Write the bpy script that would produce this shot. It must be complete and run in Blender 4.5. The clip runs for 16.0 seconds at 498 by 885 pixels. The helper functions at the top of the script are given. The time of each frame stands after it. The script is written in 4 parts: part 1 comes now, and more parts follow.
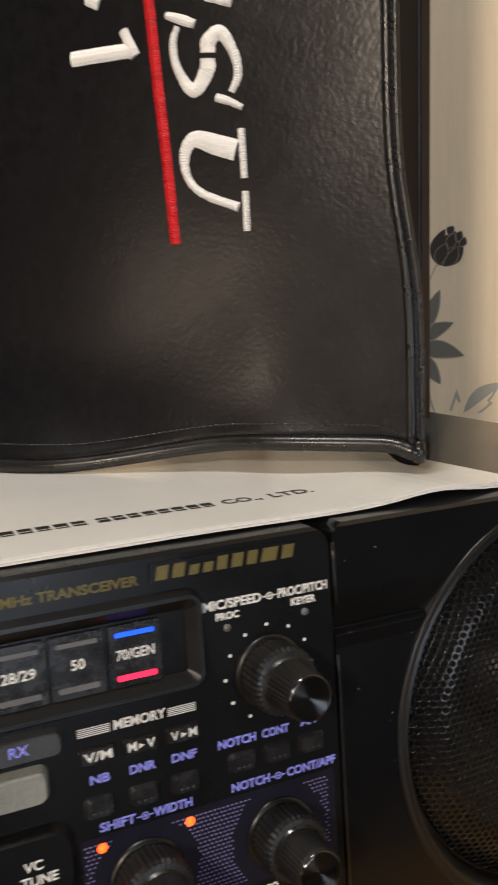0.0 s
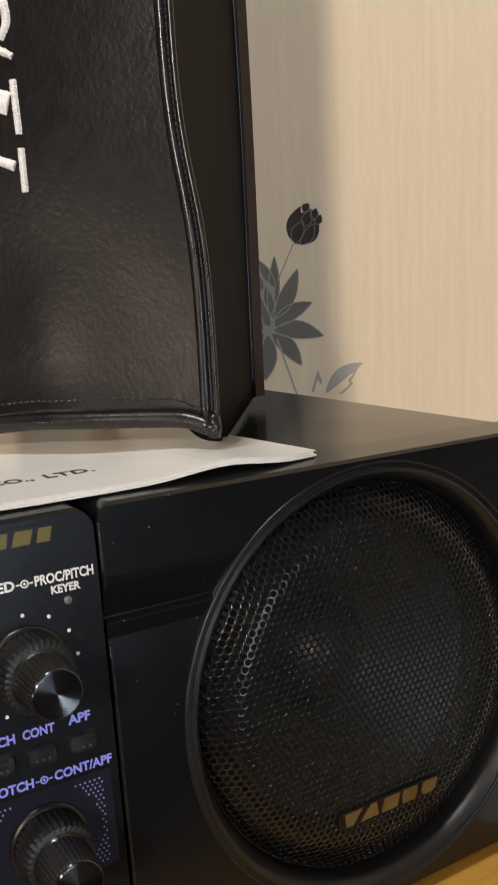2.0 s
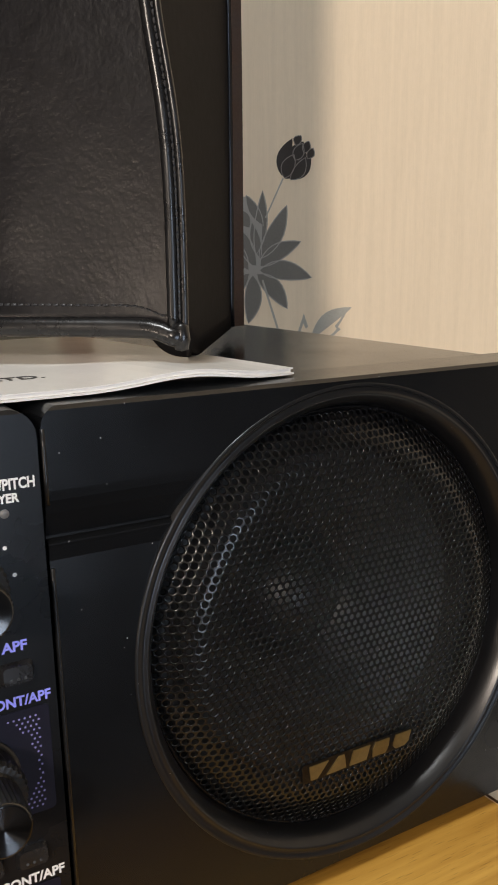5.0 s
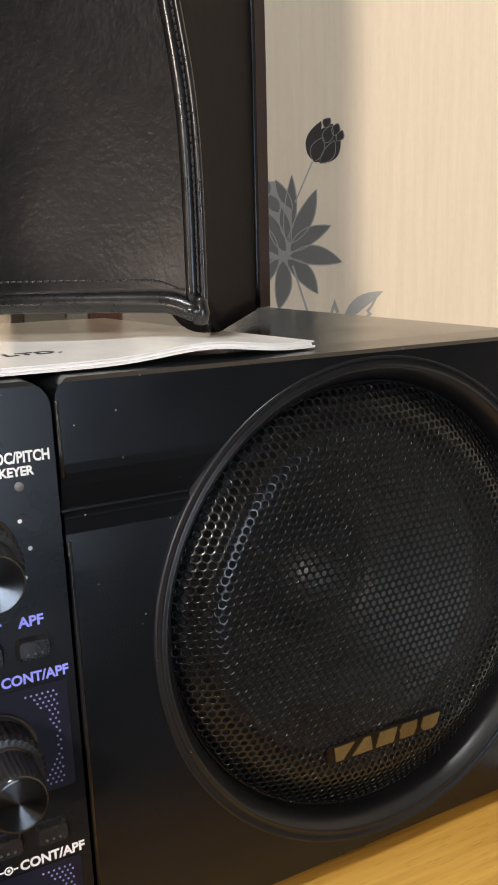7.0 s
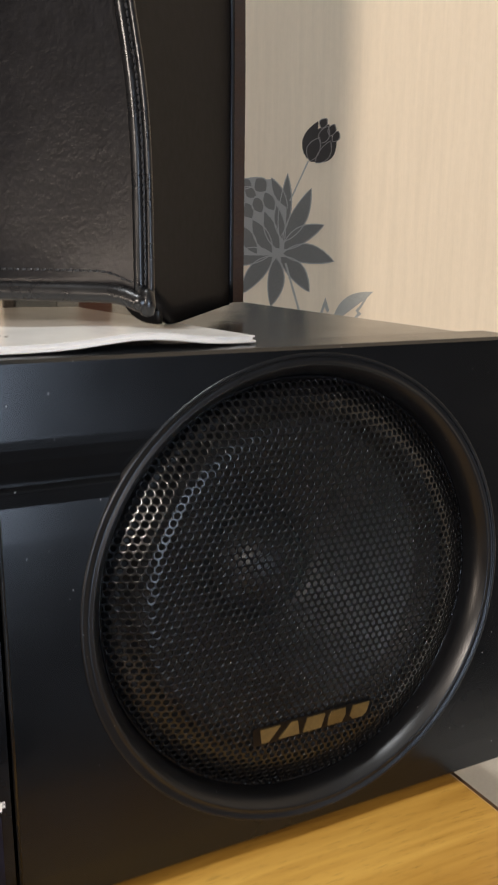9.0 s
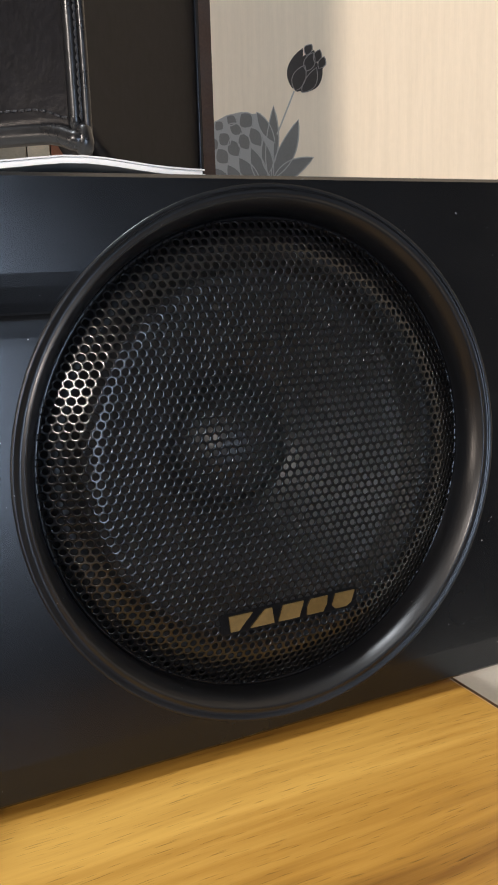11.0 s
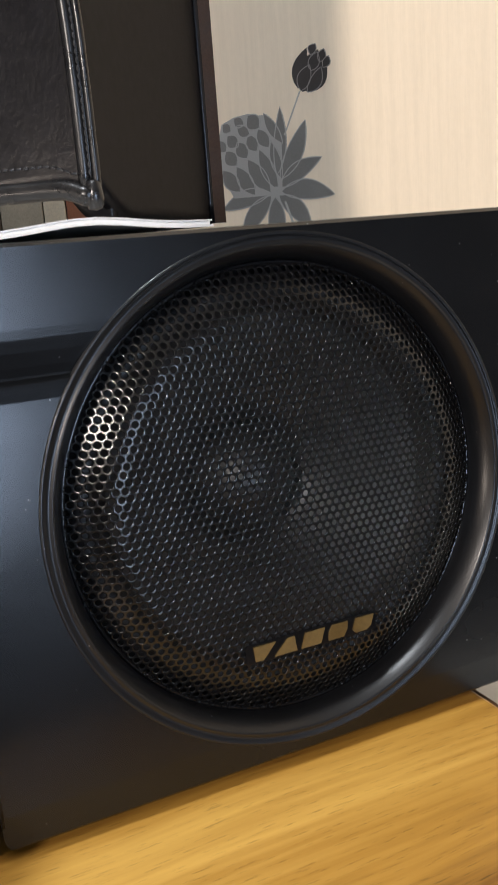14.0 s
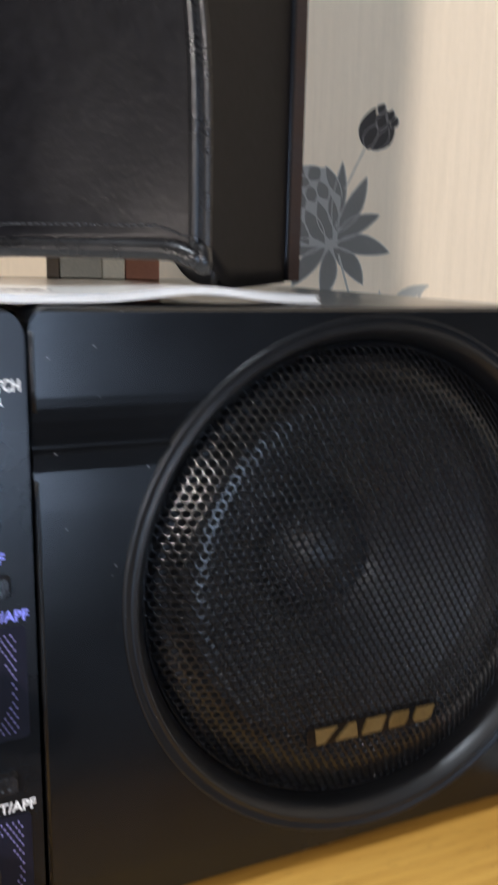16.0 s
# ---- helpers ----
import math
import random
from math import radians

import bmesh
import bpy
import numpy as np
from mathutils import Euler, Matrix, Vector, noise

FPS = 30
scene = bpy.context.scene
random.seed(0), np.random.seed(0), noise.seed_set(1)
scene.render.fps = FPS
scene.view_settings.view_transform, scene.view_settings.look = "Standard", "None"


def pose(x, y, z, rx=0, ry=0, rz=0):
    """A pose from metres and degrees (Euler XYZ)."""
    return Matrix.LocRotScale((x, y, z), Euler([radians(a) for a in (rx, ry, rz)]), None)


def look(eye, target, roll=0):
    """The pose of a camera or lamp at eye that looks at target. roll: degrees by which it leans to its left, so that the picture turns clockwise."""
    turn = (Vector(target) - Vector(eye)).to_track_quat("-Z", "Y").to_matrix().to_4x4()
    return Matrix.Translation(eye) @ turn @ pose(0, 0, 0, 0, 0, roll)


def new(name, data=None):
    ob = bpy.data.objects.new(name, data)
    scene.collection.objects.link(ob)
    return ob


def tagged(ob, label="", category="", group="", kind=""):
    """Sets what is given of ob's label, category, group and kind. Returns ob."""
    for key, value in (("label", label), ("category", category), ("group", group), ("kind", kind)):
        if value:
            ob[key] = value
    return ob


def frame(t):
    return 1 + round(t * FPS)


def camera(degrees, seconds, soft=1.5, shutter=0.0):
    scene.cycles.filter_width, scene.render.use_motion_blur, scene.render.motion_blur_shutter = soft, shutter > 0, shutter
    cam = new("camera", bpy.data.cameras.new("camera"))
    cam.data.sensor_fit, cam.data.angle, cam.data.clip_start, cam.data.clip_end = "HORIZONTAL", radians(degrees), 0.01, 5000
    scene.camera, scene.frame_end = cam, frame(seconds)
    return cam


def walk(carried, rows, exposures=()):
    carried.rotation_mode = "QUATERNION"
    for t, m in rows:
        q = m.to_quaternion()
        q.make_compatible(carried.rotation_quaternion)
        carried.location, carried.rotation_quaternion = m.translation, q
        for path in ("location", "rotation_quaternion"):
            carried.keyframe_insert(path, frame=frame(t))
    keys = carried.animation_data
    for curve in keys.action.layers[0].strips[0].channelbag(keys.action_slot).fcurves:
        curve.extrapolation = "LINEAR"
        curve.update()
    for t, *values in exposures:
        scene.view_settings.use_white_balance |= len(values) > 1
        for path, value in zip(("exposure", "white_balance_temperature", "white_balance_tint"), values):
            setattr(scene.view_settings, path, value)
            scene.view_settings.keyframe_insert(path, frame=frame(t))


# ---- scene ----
cam = camera(31.7, 16.0, soft=1.8, shutter=0.5)
PATH = [
    (0, (-0.105, -0.175, 0.181), (0.739, 1.608, -0.148), -2.0),
    (0.5, (-0.088, -0.173, 0.178), (0.822, 1.578, -0.15), -2.3),
    (1, (-0.072, -0.175, 0.175), (0.879, 1.552, -0.158), -3.4),
    (1.5, (-0.067, -0.179, 0.177), (0.91, 1.532, -0.169), -3.5),
    (2, (-0.067, -0.178, 0.172), (0.937, 1.516, -0.178), -2.7),
    (2.5, (-0.062, -0.174, 0.164), (0.969, 1.499, -0.206), -2.4),
    (3, (-0.059, -0.17, 0.158), (0.987, 1.486, -0.247), -1.8),
    (3.5, (-0.059, -0.16, 0.155), (0.991, 1.484, -0.285), -0.5),
    (3.7, (-0.061, -0.157, 0.155), (0.988, 1.484, -0.298), -0.0),
    (6, (-0.049, -0.167, 0.156), (0.934, 1.526, -0.254), -1.3),
    (6.5, (-0.054, -0.159, 0.15), (0.899, 1.546, -0.277), -1.4),
    (7, (-0.049, -0.163, 0.15), (0.896, 1.546, -0.282), -1.4),
    (7.5, (-0.051, -0.165, 0.155), (0.896, 1.546, -0.264), -1.2),
    (8, (-0.052, -0.162, 0.154), (0.896, 1.548, -0.267), -0.6),
    (8.5, (-0.052, -0.174, 0.16), (0.887, 1.54, -0.264), 0.1),
    (9, (-0.035, -0.179, 0.15), (0.867, 1.551, -0.29), 0.7),
    (9.5, (-0.043, -0.194, 0.138), (0.826, 1.578, -0.189), 2.4),
    (10, (-0.019, -0.174, 0.112), (0.847, 1.589, -0.264), -1.1),
    (10.2, (-0.014, -0.169, 0.107), (0.85, 1.586, -0.309), -1.9),
    (12.5, (-0.019, -0.178, 0.116), (0.827, 1.595, -0.261), -0.9),
    (13, (-0.019, -0.178, 0.117), (0.824, 1.598, -0.25), -0.8),
    (13.5, (-0.023, -0.182, 0.119), (0.836, 1.59, -0.235), -0.9),
    (14, (-0.015, -0.176, 0.125), (0.791, 1.595, -0.34), -4.4),
    (14.5, (-0.034, -0.189, 0.132), (0.853, 1.579, -0.166), -1.3),
    (15, (-0.032, -0.182, 0.13), (0.83, 1.587, -0.231), -1.9),
    (15.5, (-0.015, -0.17, 0.127), (0.764, 1.601, -0.38), -3.5),
    (16, (-0.032, -0.163, 0.136), (0.794, 1.613, -0.272), 1.4),
]
EXPOSURES = [(0.0, 0.06, 6450, 10), (3.0, 0.30, 6100, 10), (6.0, 0.38, 6050, 10), (7.0, 0.62, 5950, 10), (9.0, 0.46, 5900, 10), (9.5, 0.44, 5850, 10), (10.0, 0.74, 5800, 10), (12.5, 0.64, 5650, 10), (13.5, 0.70, 5650, 10), (14.0, 0.76, 5700, 10), (14.5, 0.62, 5450, 10), (15.0, 0.62, 5550, 10), (15.5, 0.74, 5650, 10), (16.0, 0.60, 5400, 10)]
LAMP_W, SIDE_W, CEIL_W, WIND_W = 37.0, 5.5, 9.5, 8.0

walk(cam, [(t, look(eye, target, roll)) for t, eye, target, roll in PATH], EXPOSURES)

# ---- light ----
world = bpy.data.worlds.new("world")
scene.world = world
world.use_nodes = True
world.node_tree.nodes["Background"].inputs[0].default_value = (0.75, 0.85, 1.0, 1)
world.node_tree.nodes["Background"].inputs[1].default_value = 0.05


def lamp(name, kind, place, target, power, colour, size):
    data = bpy.data.lights.new(name, kind)
    data.energy, data.color = power, colour
    if kind == "AREA":
        data.shape, data.size = "DISK", size
    else:
        data.shadow_soft_size = size
    ob = new(name, data)
    ob.matrix_world = look(place, target)
    return ob


lamp("desk_lamp_light", "POINT", (-0.81, -0.84, 0.54), (0, 0, 0), LAMP_W, (1.0, 0.825, 0.655), 0.042)
lamp("side_lamp_light", "POINT", (-1.08, -0.29, 0.06), (0, 0, 0), SIDE_W, (1.0, 0.78, 0.58), 0.04)
lamp("ceiling_light", "AREA", (-0.30, -0.10, 1.55), (-0.30, -0.1, 0), CEIL_W, (1.0, 0.97, 0.90), 0.22)
lamp("window_light", "AREA", (0.13, -1.70, 0.10), (0.03, 0, 0.1), WIND_W, (0.76, 0.86, 1.0), 0.62)

# ---- materials ----


def nodes_of(name):
    m = bpy.data.materials.new(name)
    m.use_nodes = True
    nt = m.node_tree
    return m, nt, nt.nodes["Principled BSDF"]


def add(nt, kind, **inputs):
    n = nt.nodes.new(kind)
    for k, v in inputs.items():
        n.inputs[k.replace("_", " ")].default_value = v
    return n


def coords(nt, scale):
    tc = nt.nodes.new("ShaderNodeTexCoord")
    mp = nt.nodes.new("ShaderNodeMapping")
    mp.inputs["Scale"].default_value = scale
    nt.links.new(tc.outputs["Object"], mp.inputs["Vector"])
    return mp.outputs[0]


def surface(name, base, rough=0.5, metal=0.0, grain=1500.0, bump=0.1, vary=0.25, stretch=(1, 1, 1), big=60.0,
            dust=0.0, spec=0.5, coat=0.0, distance=0.0003, rvary=0.15):
    """Base colour varied at two scales, with fine relief and, where asked, dust specks."""
    m, nt, b = nodes_of(name)
    v = coords(nt, stretch)
    fine = add(nt, "ShaderNodeTexNoise", Scale=grain, Detail=4.0)
    wide = add(nt, "ShaderNodeTexNoise", Scale=big, Detail=5.0, Roughness=0.6)
    for n in (fine, wide):
        nt.links.new(v, n.inputs["Vector"])
    mixn = nt.nodes.new("ShaderNodeMath")
    mixn.operation = "ADD"
    nt.links.new(fine.outputs["Fac"], mixn.inputs[0])
    nt.links.new(wide.outputs["Fac"], mixn.inputs[1])
    ramp = nt.nodes.new("ShaderNodeMapRange")
    ramp.inputs["From Min"].default_value, ramp.inputs["From Max"].default_value = 0.6, 1.4
    ramp.inputs["To Min"].default_value, ramp.inputs["To Max"].default_value = 1 - vary, 1 + vary
    nt.links.new(mixn.outputs[0], ramp.inputs["Value"])
    mul = nt.nodes.new("ShaderNodeVectorMath")
    mul.operation = "SCALE"
    mul.inputs[0].default_value = base
    nt.links.new(ramp.outputs[0], mul.inputs["Scale"])
    colour = mul.outputs[0]
    if dust:
        cell = add(nt, "ShaderNodeTexVoronoi", Scale=1250.0, Randomness=1.0)
        nt.links.new(v, cell.inputs["Vector"])
        pick = nt.nodes.new("ShaderNodeSeparateColor")
        nt.links.new(cell.outputs["Color"], pick.inputs[0])
        size = nt.nodes.new("ShaderNodeMapRange")
        size.inputs["From Min"].default_value, size.inputs["From Max"].default_value = 0.976, 1.0
        size.inputs["To Min"].default_value, size.inputs["To Max"].default_value = 0.0, dust * 1.15
        nt.links.new(pick.outputs[0], size.inputs["Value"])
        less = nt.nodes.new("ShaderNodeMath")
        less.operation = "LESS_THAN"
        nt.links.new(cell.outputs["Distance"], less.inputs[0])
        nt.links.new(size.outputs[0], less.inputs[1])
        mx = nt.nodes.new("ShaderNodeMix")
        mx.data_type = "RGBA"
        nt.links.new(less.outputs[0], mx.inputs[0])
        nt.links.new(colour, mx.inputs[6])
        mx.inputs[7].default_value = (0.30, 0.30, 0.31, 1)
        colour = mx.outputs[2]
    nt.links.new(colour, b.inputs["Base Color"])
    rr = nt.nodes.new("ShaderNodeMapRange")
    rr.inputs["From Min"].default_value, rr.inputs["From Max"].default_value = 0.3, 0.7
    rr.inputs["To Min"].default_value, rr.inputs["To Max"].default_value = max(0.02, rough - rvary), min(1, rough + rvary)
    nt.links.new(wide.outputs["Fac"], rr.inputs["Value"])
    nt.links.new(rr.outputs[0], b.inputs["Roughness"])
    b.inputs["Metallic"].default_value = metal
    b.inputs["Specular IOR Level"].default_value = spec
    b.inputs["Coat Weight"].default_value = coat
    if bump:
        bp = nt.nodes.new("ShaderNodeBump")
        bp.inputs["Strength"].default_value, bp.inputs["Distance"].default_value = bump, distance
        nt.links.new(fine.outputs["Fac"], bp.inputs["Height"])
        nt.links.new(bp.outputs[0], b.inputs["Normal"])
    return m


def leather(name, base):
    """Pressed leatherette: pebbled cells over soft creases."""
    m, nt, b = nodes_of(name)
    v = coords(nt, (1, 1, 1))
    warp = add(nt, "ShaderNodeTexNoise", Scale=160.0, Detail=3.0)
    cell = add(nt, "ShaderNodeTexNoise", Scale=700.0, Detail=2.0)
    crease = add(nt, "ShaderNodeTexNoise", Scale=300.0, Detail=3.0, Roughness=0.55)
    for n in (warp, cell, crease):
        nt.links.new(v, n.inputs["Vector"])
    s = nt.nodes.new("ShaderNodeMath")
    s.operation = "MULTIPLY_ADD"
    s.inputs[1].default_value = 0.8
    nt.links.new(crease.outputs["Fac"], s.inputs[0])
    nt.links.new(cell.outputs["Fac"], s.inputs[2])
    bp = nt.nodes.new("ShaderNodeBump")
    bp.inputs["Strength"].default_value, bp.inputs["Distance"].default_value = 0.17, 0.0005
    nt.links.new(s.outputs[0], bp.inputs["Height"])
    nt.links.new(bp.outputs[0], b.inputs["Normal"])
    r = nt.nodes.new("ShaderNodeMapRange")
    r.inputs["From Min"].default_value, r.inputs["From Max"].default_value = 0.3, 0.7
    r.inputs["To Min"].default_value, r.inputs["To Max"].default_value = 0.29, 0.33
    nt.links.new(warp.outputs["Fac"], r.inputs["Value"])
    c = nt.nodes.new("ShaderNodeMapRange")
    c.inputs["From Min"].default_value, c.inputs["From Max"].default_value = 0.3, 0.7
    c.inputs["To Min"].default_value, c.inputs["To Max"].default_value = 0.75, 1.3
    nt.links.new(crease.outputs["Fac"], c.inputs["Value"])
    k = nt.nodes.new("ShaderNodeVectorMath")
    k.operation = "SCALE"
    k.inputs[0].default_value = base
    nt.links.new(c.outputs[0], k.inputs["Scale"])
    nt.links.new(k.outputs[0], b.inputs["Base Color"])
    b.inputs["Specular IOR Level"].default_value = 0.0
    b.inputs["Roughness"].default_value = 0.9
    gl = nt.nodes.new("ShaderNodeBsdfGlossy")
    nt.links.new(bp.outputs[0], gl.inputs["Normal"])
    nt.links.new(r.outputs[0], gl.inputs["Roughness"])
    mix = nt.nodes.new("ShaderNodeMixShader")
    mix.inputs[0].default_value = 0.036
    nt.links.new(b.outputs[0], mix.inputs[1])
    nt.links.new(gl.outputs[0], mix.inputs[2])
    nt.links.new(mix.outputs[0], nt.nodes["Material Output"].inputs[0])
    return m


def wallpaper(name):
    """Cream paper with fine upright fibres and faint horizontal slubs."""
    m, nt, b = nodes_of(name)
    fib = add(nt, "ShaderNodeTexNoise", Scale=1.0, Detail=5.0, Roughness=0.7)
    nt.links.new(coords(nt, (1500, 1500, 75)), fib.inputs["Vector"])
    band = add(nt, "ShaderNodeTexNoise", Scale=1.0, Detail=3.0)
    nt.links.new(coords(nt, (330, 330, 14)), band.inputs["Vector"])
    slub = add(nt, "ShaderNodeTexNoise", Scale=1.0, Detail=4.0)
    nt.links.new(coords(nt, (420, 420, 260)), slub.inputs["Vector"])
    half = nt.nodes.new("ShaderNodeMath")
    half.operation = "MULTIPLY"
    half.inputs[1].default_value = 0.35
    nt.links.new(fib.outputs["Fac"], half.inputs[0])
    s = nt.nodes.new("ShaderNodeMath")
    s.operation = "MULTIPLY_ADD"
    s.inputs[1].default_value = 0.45
    nt.links.new(band.outputs["Fac"], s.inputs[0])
    nt.links.new(half.outputs[0], s.inputs[2])
    s2 = nt.nodes.new("ShaderNodeMath")
    s2.operation = "MULTIPLY_ADD"
    s2.inputs[1].default_value = 0.20
    nt.links.new(slub.outputs["Fac"], s2.inputs[0])
    nt.links.new(s.outputs[0], s2.inputs[2])
    ramp = nt.nodes.new("ShaderNodeValToRGB")
    ramp.color_ramp.elements[0].position, ramp.color_ramp.elements[1].position = 0.30, 0.70
    ramp.color_ramp.elements[0].color = (0.725, 0.595, 0.425, 1)
    ramp.color_ramp.elements[1].color = (0.825, 0.680, 0.493, 1)
    nt.links.new(s2.outputs[0], ramp.inputs[0])
    nt.links.new(ramp.outputs[0], b.inputs["Base Color"])
    b.inputs["Roughness"].default_value = 0.7
    bp = nt.nodes.new("ShaderNodeBump")
    bp.inputs["Strength"].default_value, bp.inputs["Distance"].default_value = 0.18, 0.0003
    nt.links.new(fib.outputs["Fac"], bp.inputs["Height"])
    nt.links.new(bp.outputs[0], b.inputs["Normal"])
    return m


def timber(name):
    """Honey-coloured varnished board: long wavering grain, broad figure, short dark pores."""
    m, nt, b = nodes_of(name)
    v = coords(nt, (1, 1, 1))
    wob = add(nt, "ShaderNodeTexNoise", Scale=9.0, Detail=2.0)
    nt.links.new(v, wob.inputs["Vector"])
    shift = nt.nodes.new("ShaderNodeVectorMath")
    shift.operation = "MULTIPLY_ADD"
    shift.inputs[1].default_value = (0.0, 0.010, 0.0)
    nt.links.new(wob.outputs["Color"], shift.inputs[0])
    nt.links.new(v, shift.inputs[2])
    outs = []
    for scale, det in (((3.2, 30, 30), 5.0), ((20, 420, 420), 5.0), ((130, 2600, 2600), 2.0)):
        mp = nt.nodes.new("ShaderNodeMapping")
        mp.inputs["Scale"].default_value = scale
        mp.inputs["Rotation"].default_value = (0, 0, 0.10)
        nt.links.new(shift.outputs[0], mp.inputs["Vector"])
        n = add(nt, "ShaderNodeTexNoise", Scale=1.0, Detail=det)
        nt.links.new(mp.outputs[0], n.inputs["Vector"])
        outs.append(n.outputs["Fac"])
    s = nt.nodes.new("ShaderNodeMath")
    s.operation = "MULTIPLY_ADD"
    s.inputs[1].default_value = 0.30
    nt.links.new(outs[1], s.inputs[0])
    nt.links.new(outs[0], s.inputs[2])
    ramp = nt.nodes.new("ShaderNodeValToRGB")
    e = ramp.color_ramp.elements
    e[0].position, e[0].color = 0.46, (0.14, 0.054, 0.008, 1)
    e[1].position, e[1].color = 0.84, (0.64, 0.385, 0.082, 1)
    mid = e.new(0.645)
    mid.color = (0.42, 0.222, 0.036, 1)
    nt.links.new(s.outputs[0], ramp.inputs[0])
    pore = nt.nodes.new("ShaderNodeMapRange")
    pore.inputs["From Min"].default_value, pore.inputs["From Max"].default_value = 0.62, 0.72
    pore.inputs["To Min"].default_value, pore.inputs["To Max"].default_value = 1.0, 0.50
    nt.links.new(outs[2], pore.inputs["Value"])
    k = nt.nodes.new("ShaderNodeVectorMath")
    k.operation = "SCALE"
    nt.links.new(ramp.outputs[0], k.inputs[0])
    nt.links.new(pore.outputs[0], k.inputs["Scale"])
    nt.links.new(k.outputs[0], b.inputs["Base Color"])
    b.inputs["Roughness"].default_value = 0.36
    bp = nt.nodes.new("ShaderNodeBump")
    bp.inputs["Strength"].default_value, bp.inputs["Distance"].default_value = 0.15, 0.0002
    nt.links.new(outs[2], bp.inputs["Height"])
    nt.links.new(bp.outputs[0], b.inputs["Normal"])
    return m


def glow(name, colour, strength):
    m, nt, b = nodes_of(name)
    b.inputs["Base Color"].default_value = (*colour, 1)
    b.inputs["Emission Color"].default_value = (*colour, 1)
    b.inputs["Emission Strength"].default_value = strength
    b.inputs["Roughness"].default_value = 0.3
    return m


M_PLASTIC = surface("black_moulded_plastic", (0.0042, 0.0045, 0.0051), 0.23, grain=2600, bump=0.02, dust=0.20, big=25, rvary=0.05, spec=0.42)
M_RIM = surface("satin_black_rim", (0.0050, 0.0051, 0.0056), 0.33, grain=1800, bump=0.06, dust=0.14, big=40, rvary=0.06)
M_PANEL = surface("black_radio_panel", (0.0055, 0.0056, 0.0062), 0.28, spec=0.28, grain=2600, bump=0.03, dust=0.08, big=30, rvary=0.06)
M_CASE = surface("black_painted_steel", (0.008, 0.0078, 0.0075), 0.17, grain=3000, bump=0.04, dust=0.10, big=20, rvary=0.05)
M_MESH = surface("black_perforated_steel", (0.0026, 0.0026, 0.0030), 0.20, grain=900, bump=0.0, big=80, spec=0.5, rvary=0.02)
M_CONE = surface("grey_paper_cone", (0.085, 0.087, 0.092), 0.44, metal=0.75, grain=900, bump=0.08, big=60, spec=1.0, rvary=0.04)
M_SURROUND = surface("rubber_surround", (0.010, 0.010, 0.011), 0.45, grain=1200, bump=0.05, big=60, rvary=0.04)
M_CAVITY = surface("dark_cavity", (0.006, 0.006, 0.006), 0.8, bump=0)
M_GOLD = surface("gold_print", (0.175, 0.115, 0.036), 0.42, metal=0.6, grain=1200, bump=0.05)
M_GOLDINK = surface("gold_ink", (0.15, 0.12, 0.034), 0.45, metal=0.3, grain=1200, bump=0.05)
M_WHITE = surface("white_print", (0.82, 0.82, 0.80), 0.5, grain=2000, bump=0.0, vary=0.08)
M_BLUE = surface("blue_print", (0.29, 0.31, 0.98), 0.5, grain=2000, bump=0.0, vary=0.08)
M_VIOLET = surface("violet_dot_print", (0.27, 0.25, 0.54), 0.5, grain=900, bump=0.0, vary=0.35)
M_NAVY = surface("navy_panel", (0.006, 0.0055, 0.014), 0.5, spec=0.22, grain=2000, bump=0.05)
M_KNOB = surface("black_knob_rubber", (0.010, 0.010, 0.010), 0.42, grain=2400, bump=0.1, big=120)
M_STEEL = surface("turned_metal_cap", (0.06, 0.06, 0.06), 0.3, metal=0.9, grain=1800, bump=0.04, big=200)
def turned(name, base):
    m, nt, b = nodes_of(name)
    b.inputs["Base Color"].default_value = (*base, 1)
    b.inputs["Metallic"].default_value, b.inputs["Roughness"].default_value, b.inputs["Anisotropic"].default_value = 1.0, 0.22, 0.97
    b.inputs["Anisotropic Rotation"].default_value = 0.25
    tan = nt.nodes.new("ShaderNodeTangent")
    tan.direction_type, tan.axis = "RADIAL", "Y"
    nt.links.new(tan.outputs[0], b.inputs["Tangent"])
    return m


M_CAP = turned("turned_black_metal", (0.10, 0.10, 0.10))
M_KEY = surface("dark_translucent_key", (0.014, 0.014, 0.015), 0.24, grain=1500, bump=0.1, big=200)
M_GREYKEY = surface("grey_key", (0.045, 0.048, 0.052), 0.4, grain=1500, bump=0.06, big=90)
M_PALEKEY = surface("pale_grey_key", (0.22, 0.23, 0.215), 0.42, grain=1500, bump=0.06, big=90)
M_OFFBAR = surface("unlit_indicator", (0.13, 0.13, 0.13), 0.4, grain=1500, bump=0.0)
M_LEATHER = leather("black_leatherette", (0.0062, 0.0060, 0.0073))
M_PIPING = surface("glossy_black_piping", (0.009, 0.0088, 0.0092), 0.30, grain=700, bump=0.18, big=120, rvary=0.08)
M_THREAD = surface("black_thread", (0.030, 0.030, 0.032), 0.35, grain=2500, bump=0.3)
M_WTHREAD = surface("white_satin_stitch", (0.86, 0.85, 0.83), 0.5, grain=700, bump=0.5, vary=0.15, stretch=(0.25, 0.25, 5), distance=0.0004)
M_RTHREAD = surface("red_satin_stitch", (0.62, 0.012, 0.018), 0.45, grain=700, bump=0.6, vary=0.3, stretch=(0.25, 0.25, 5), distance=0.0004)
M_LINING = surface("brown_backing_cloth", (0.085, 0.048, 0.030), 0.8, grain=1500, bump=0.3, big=100)
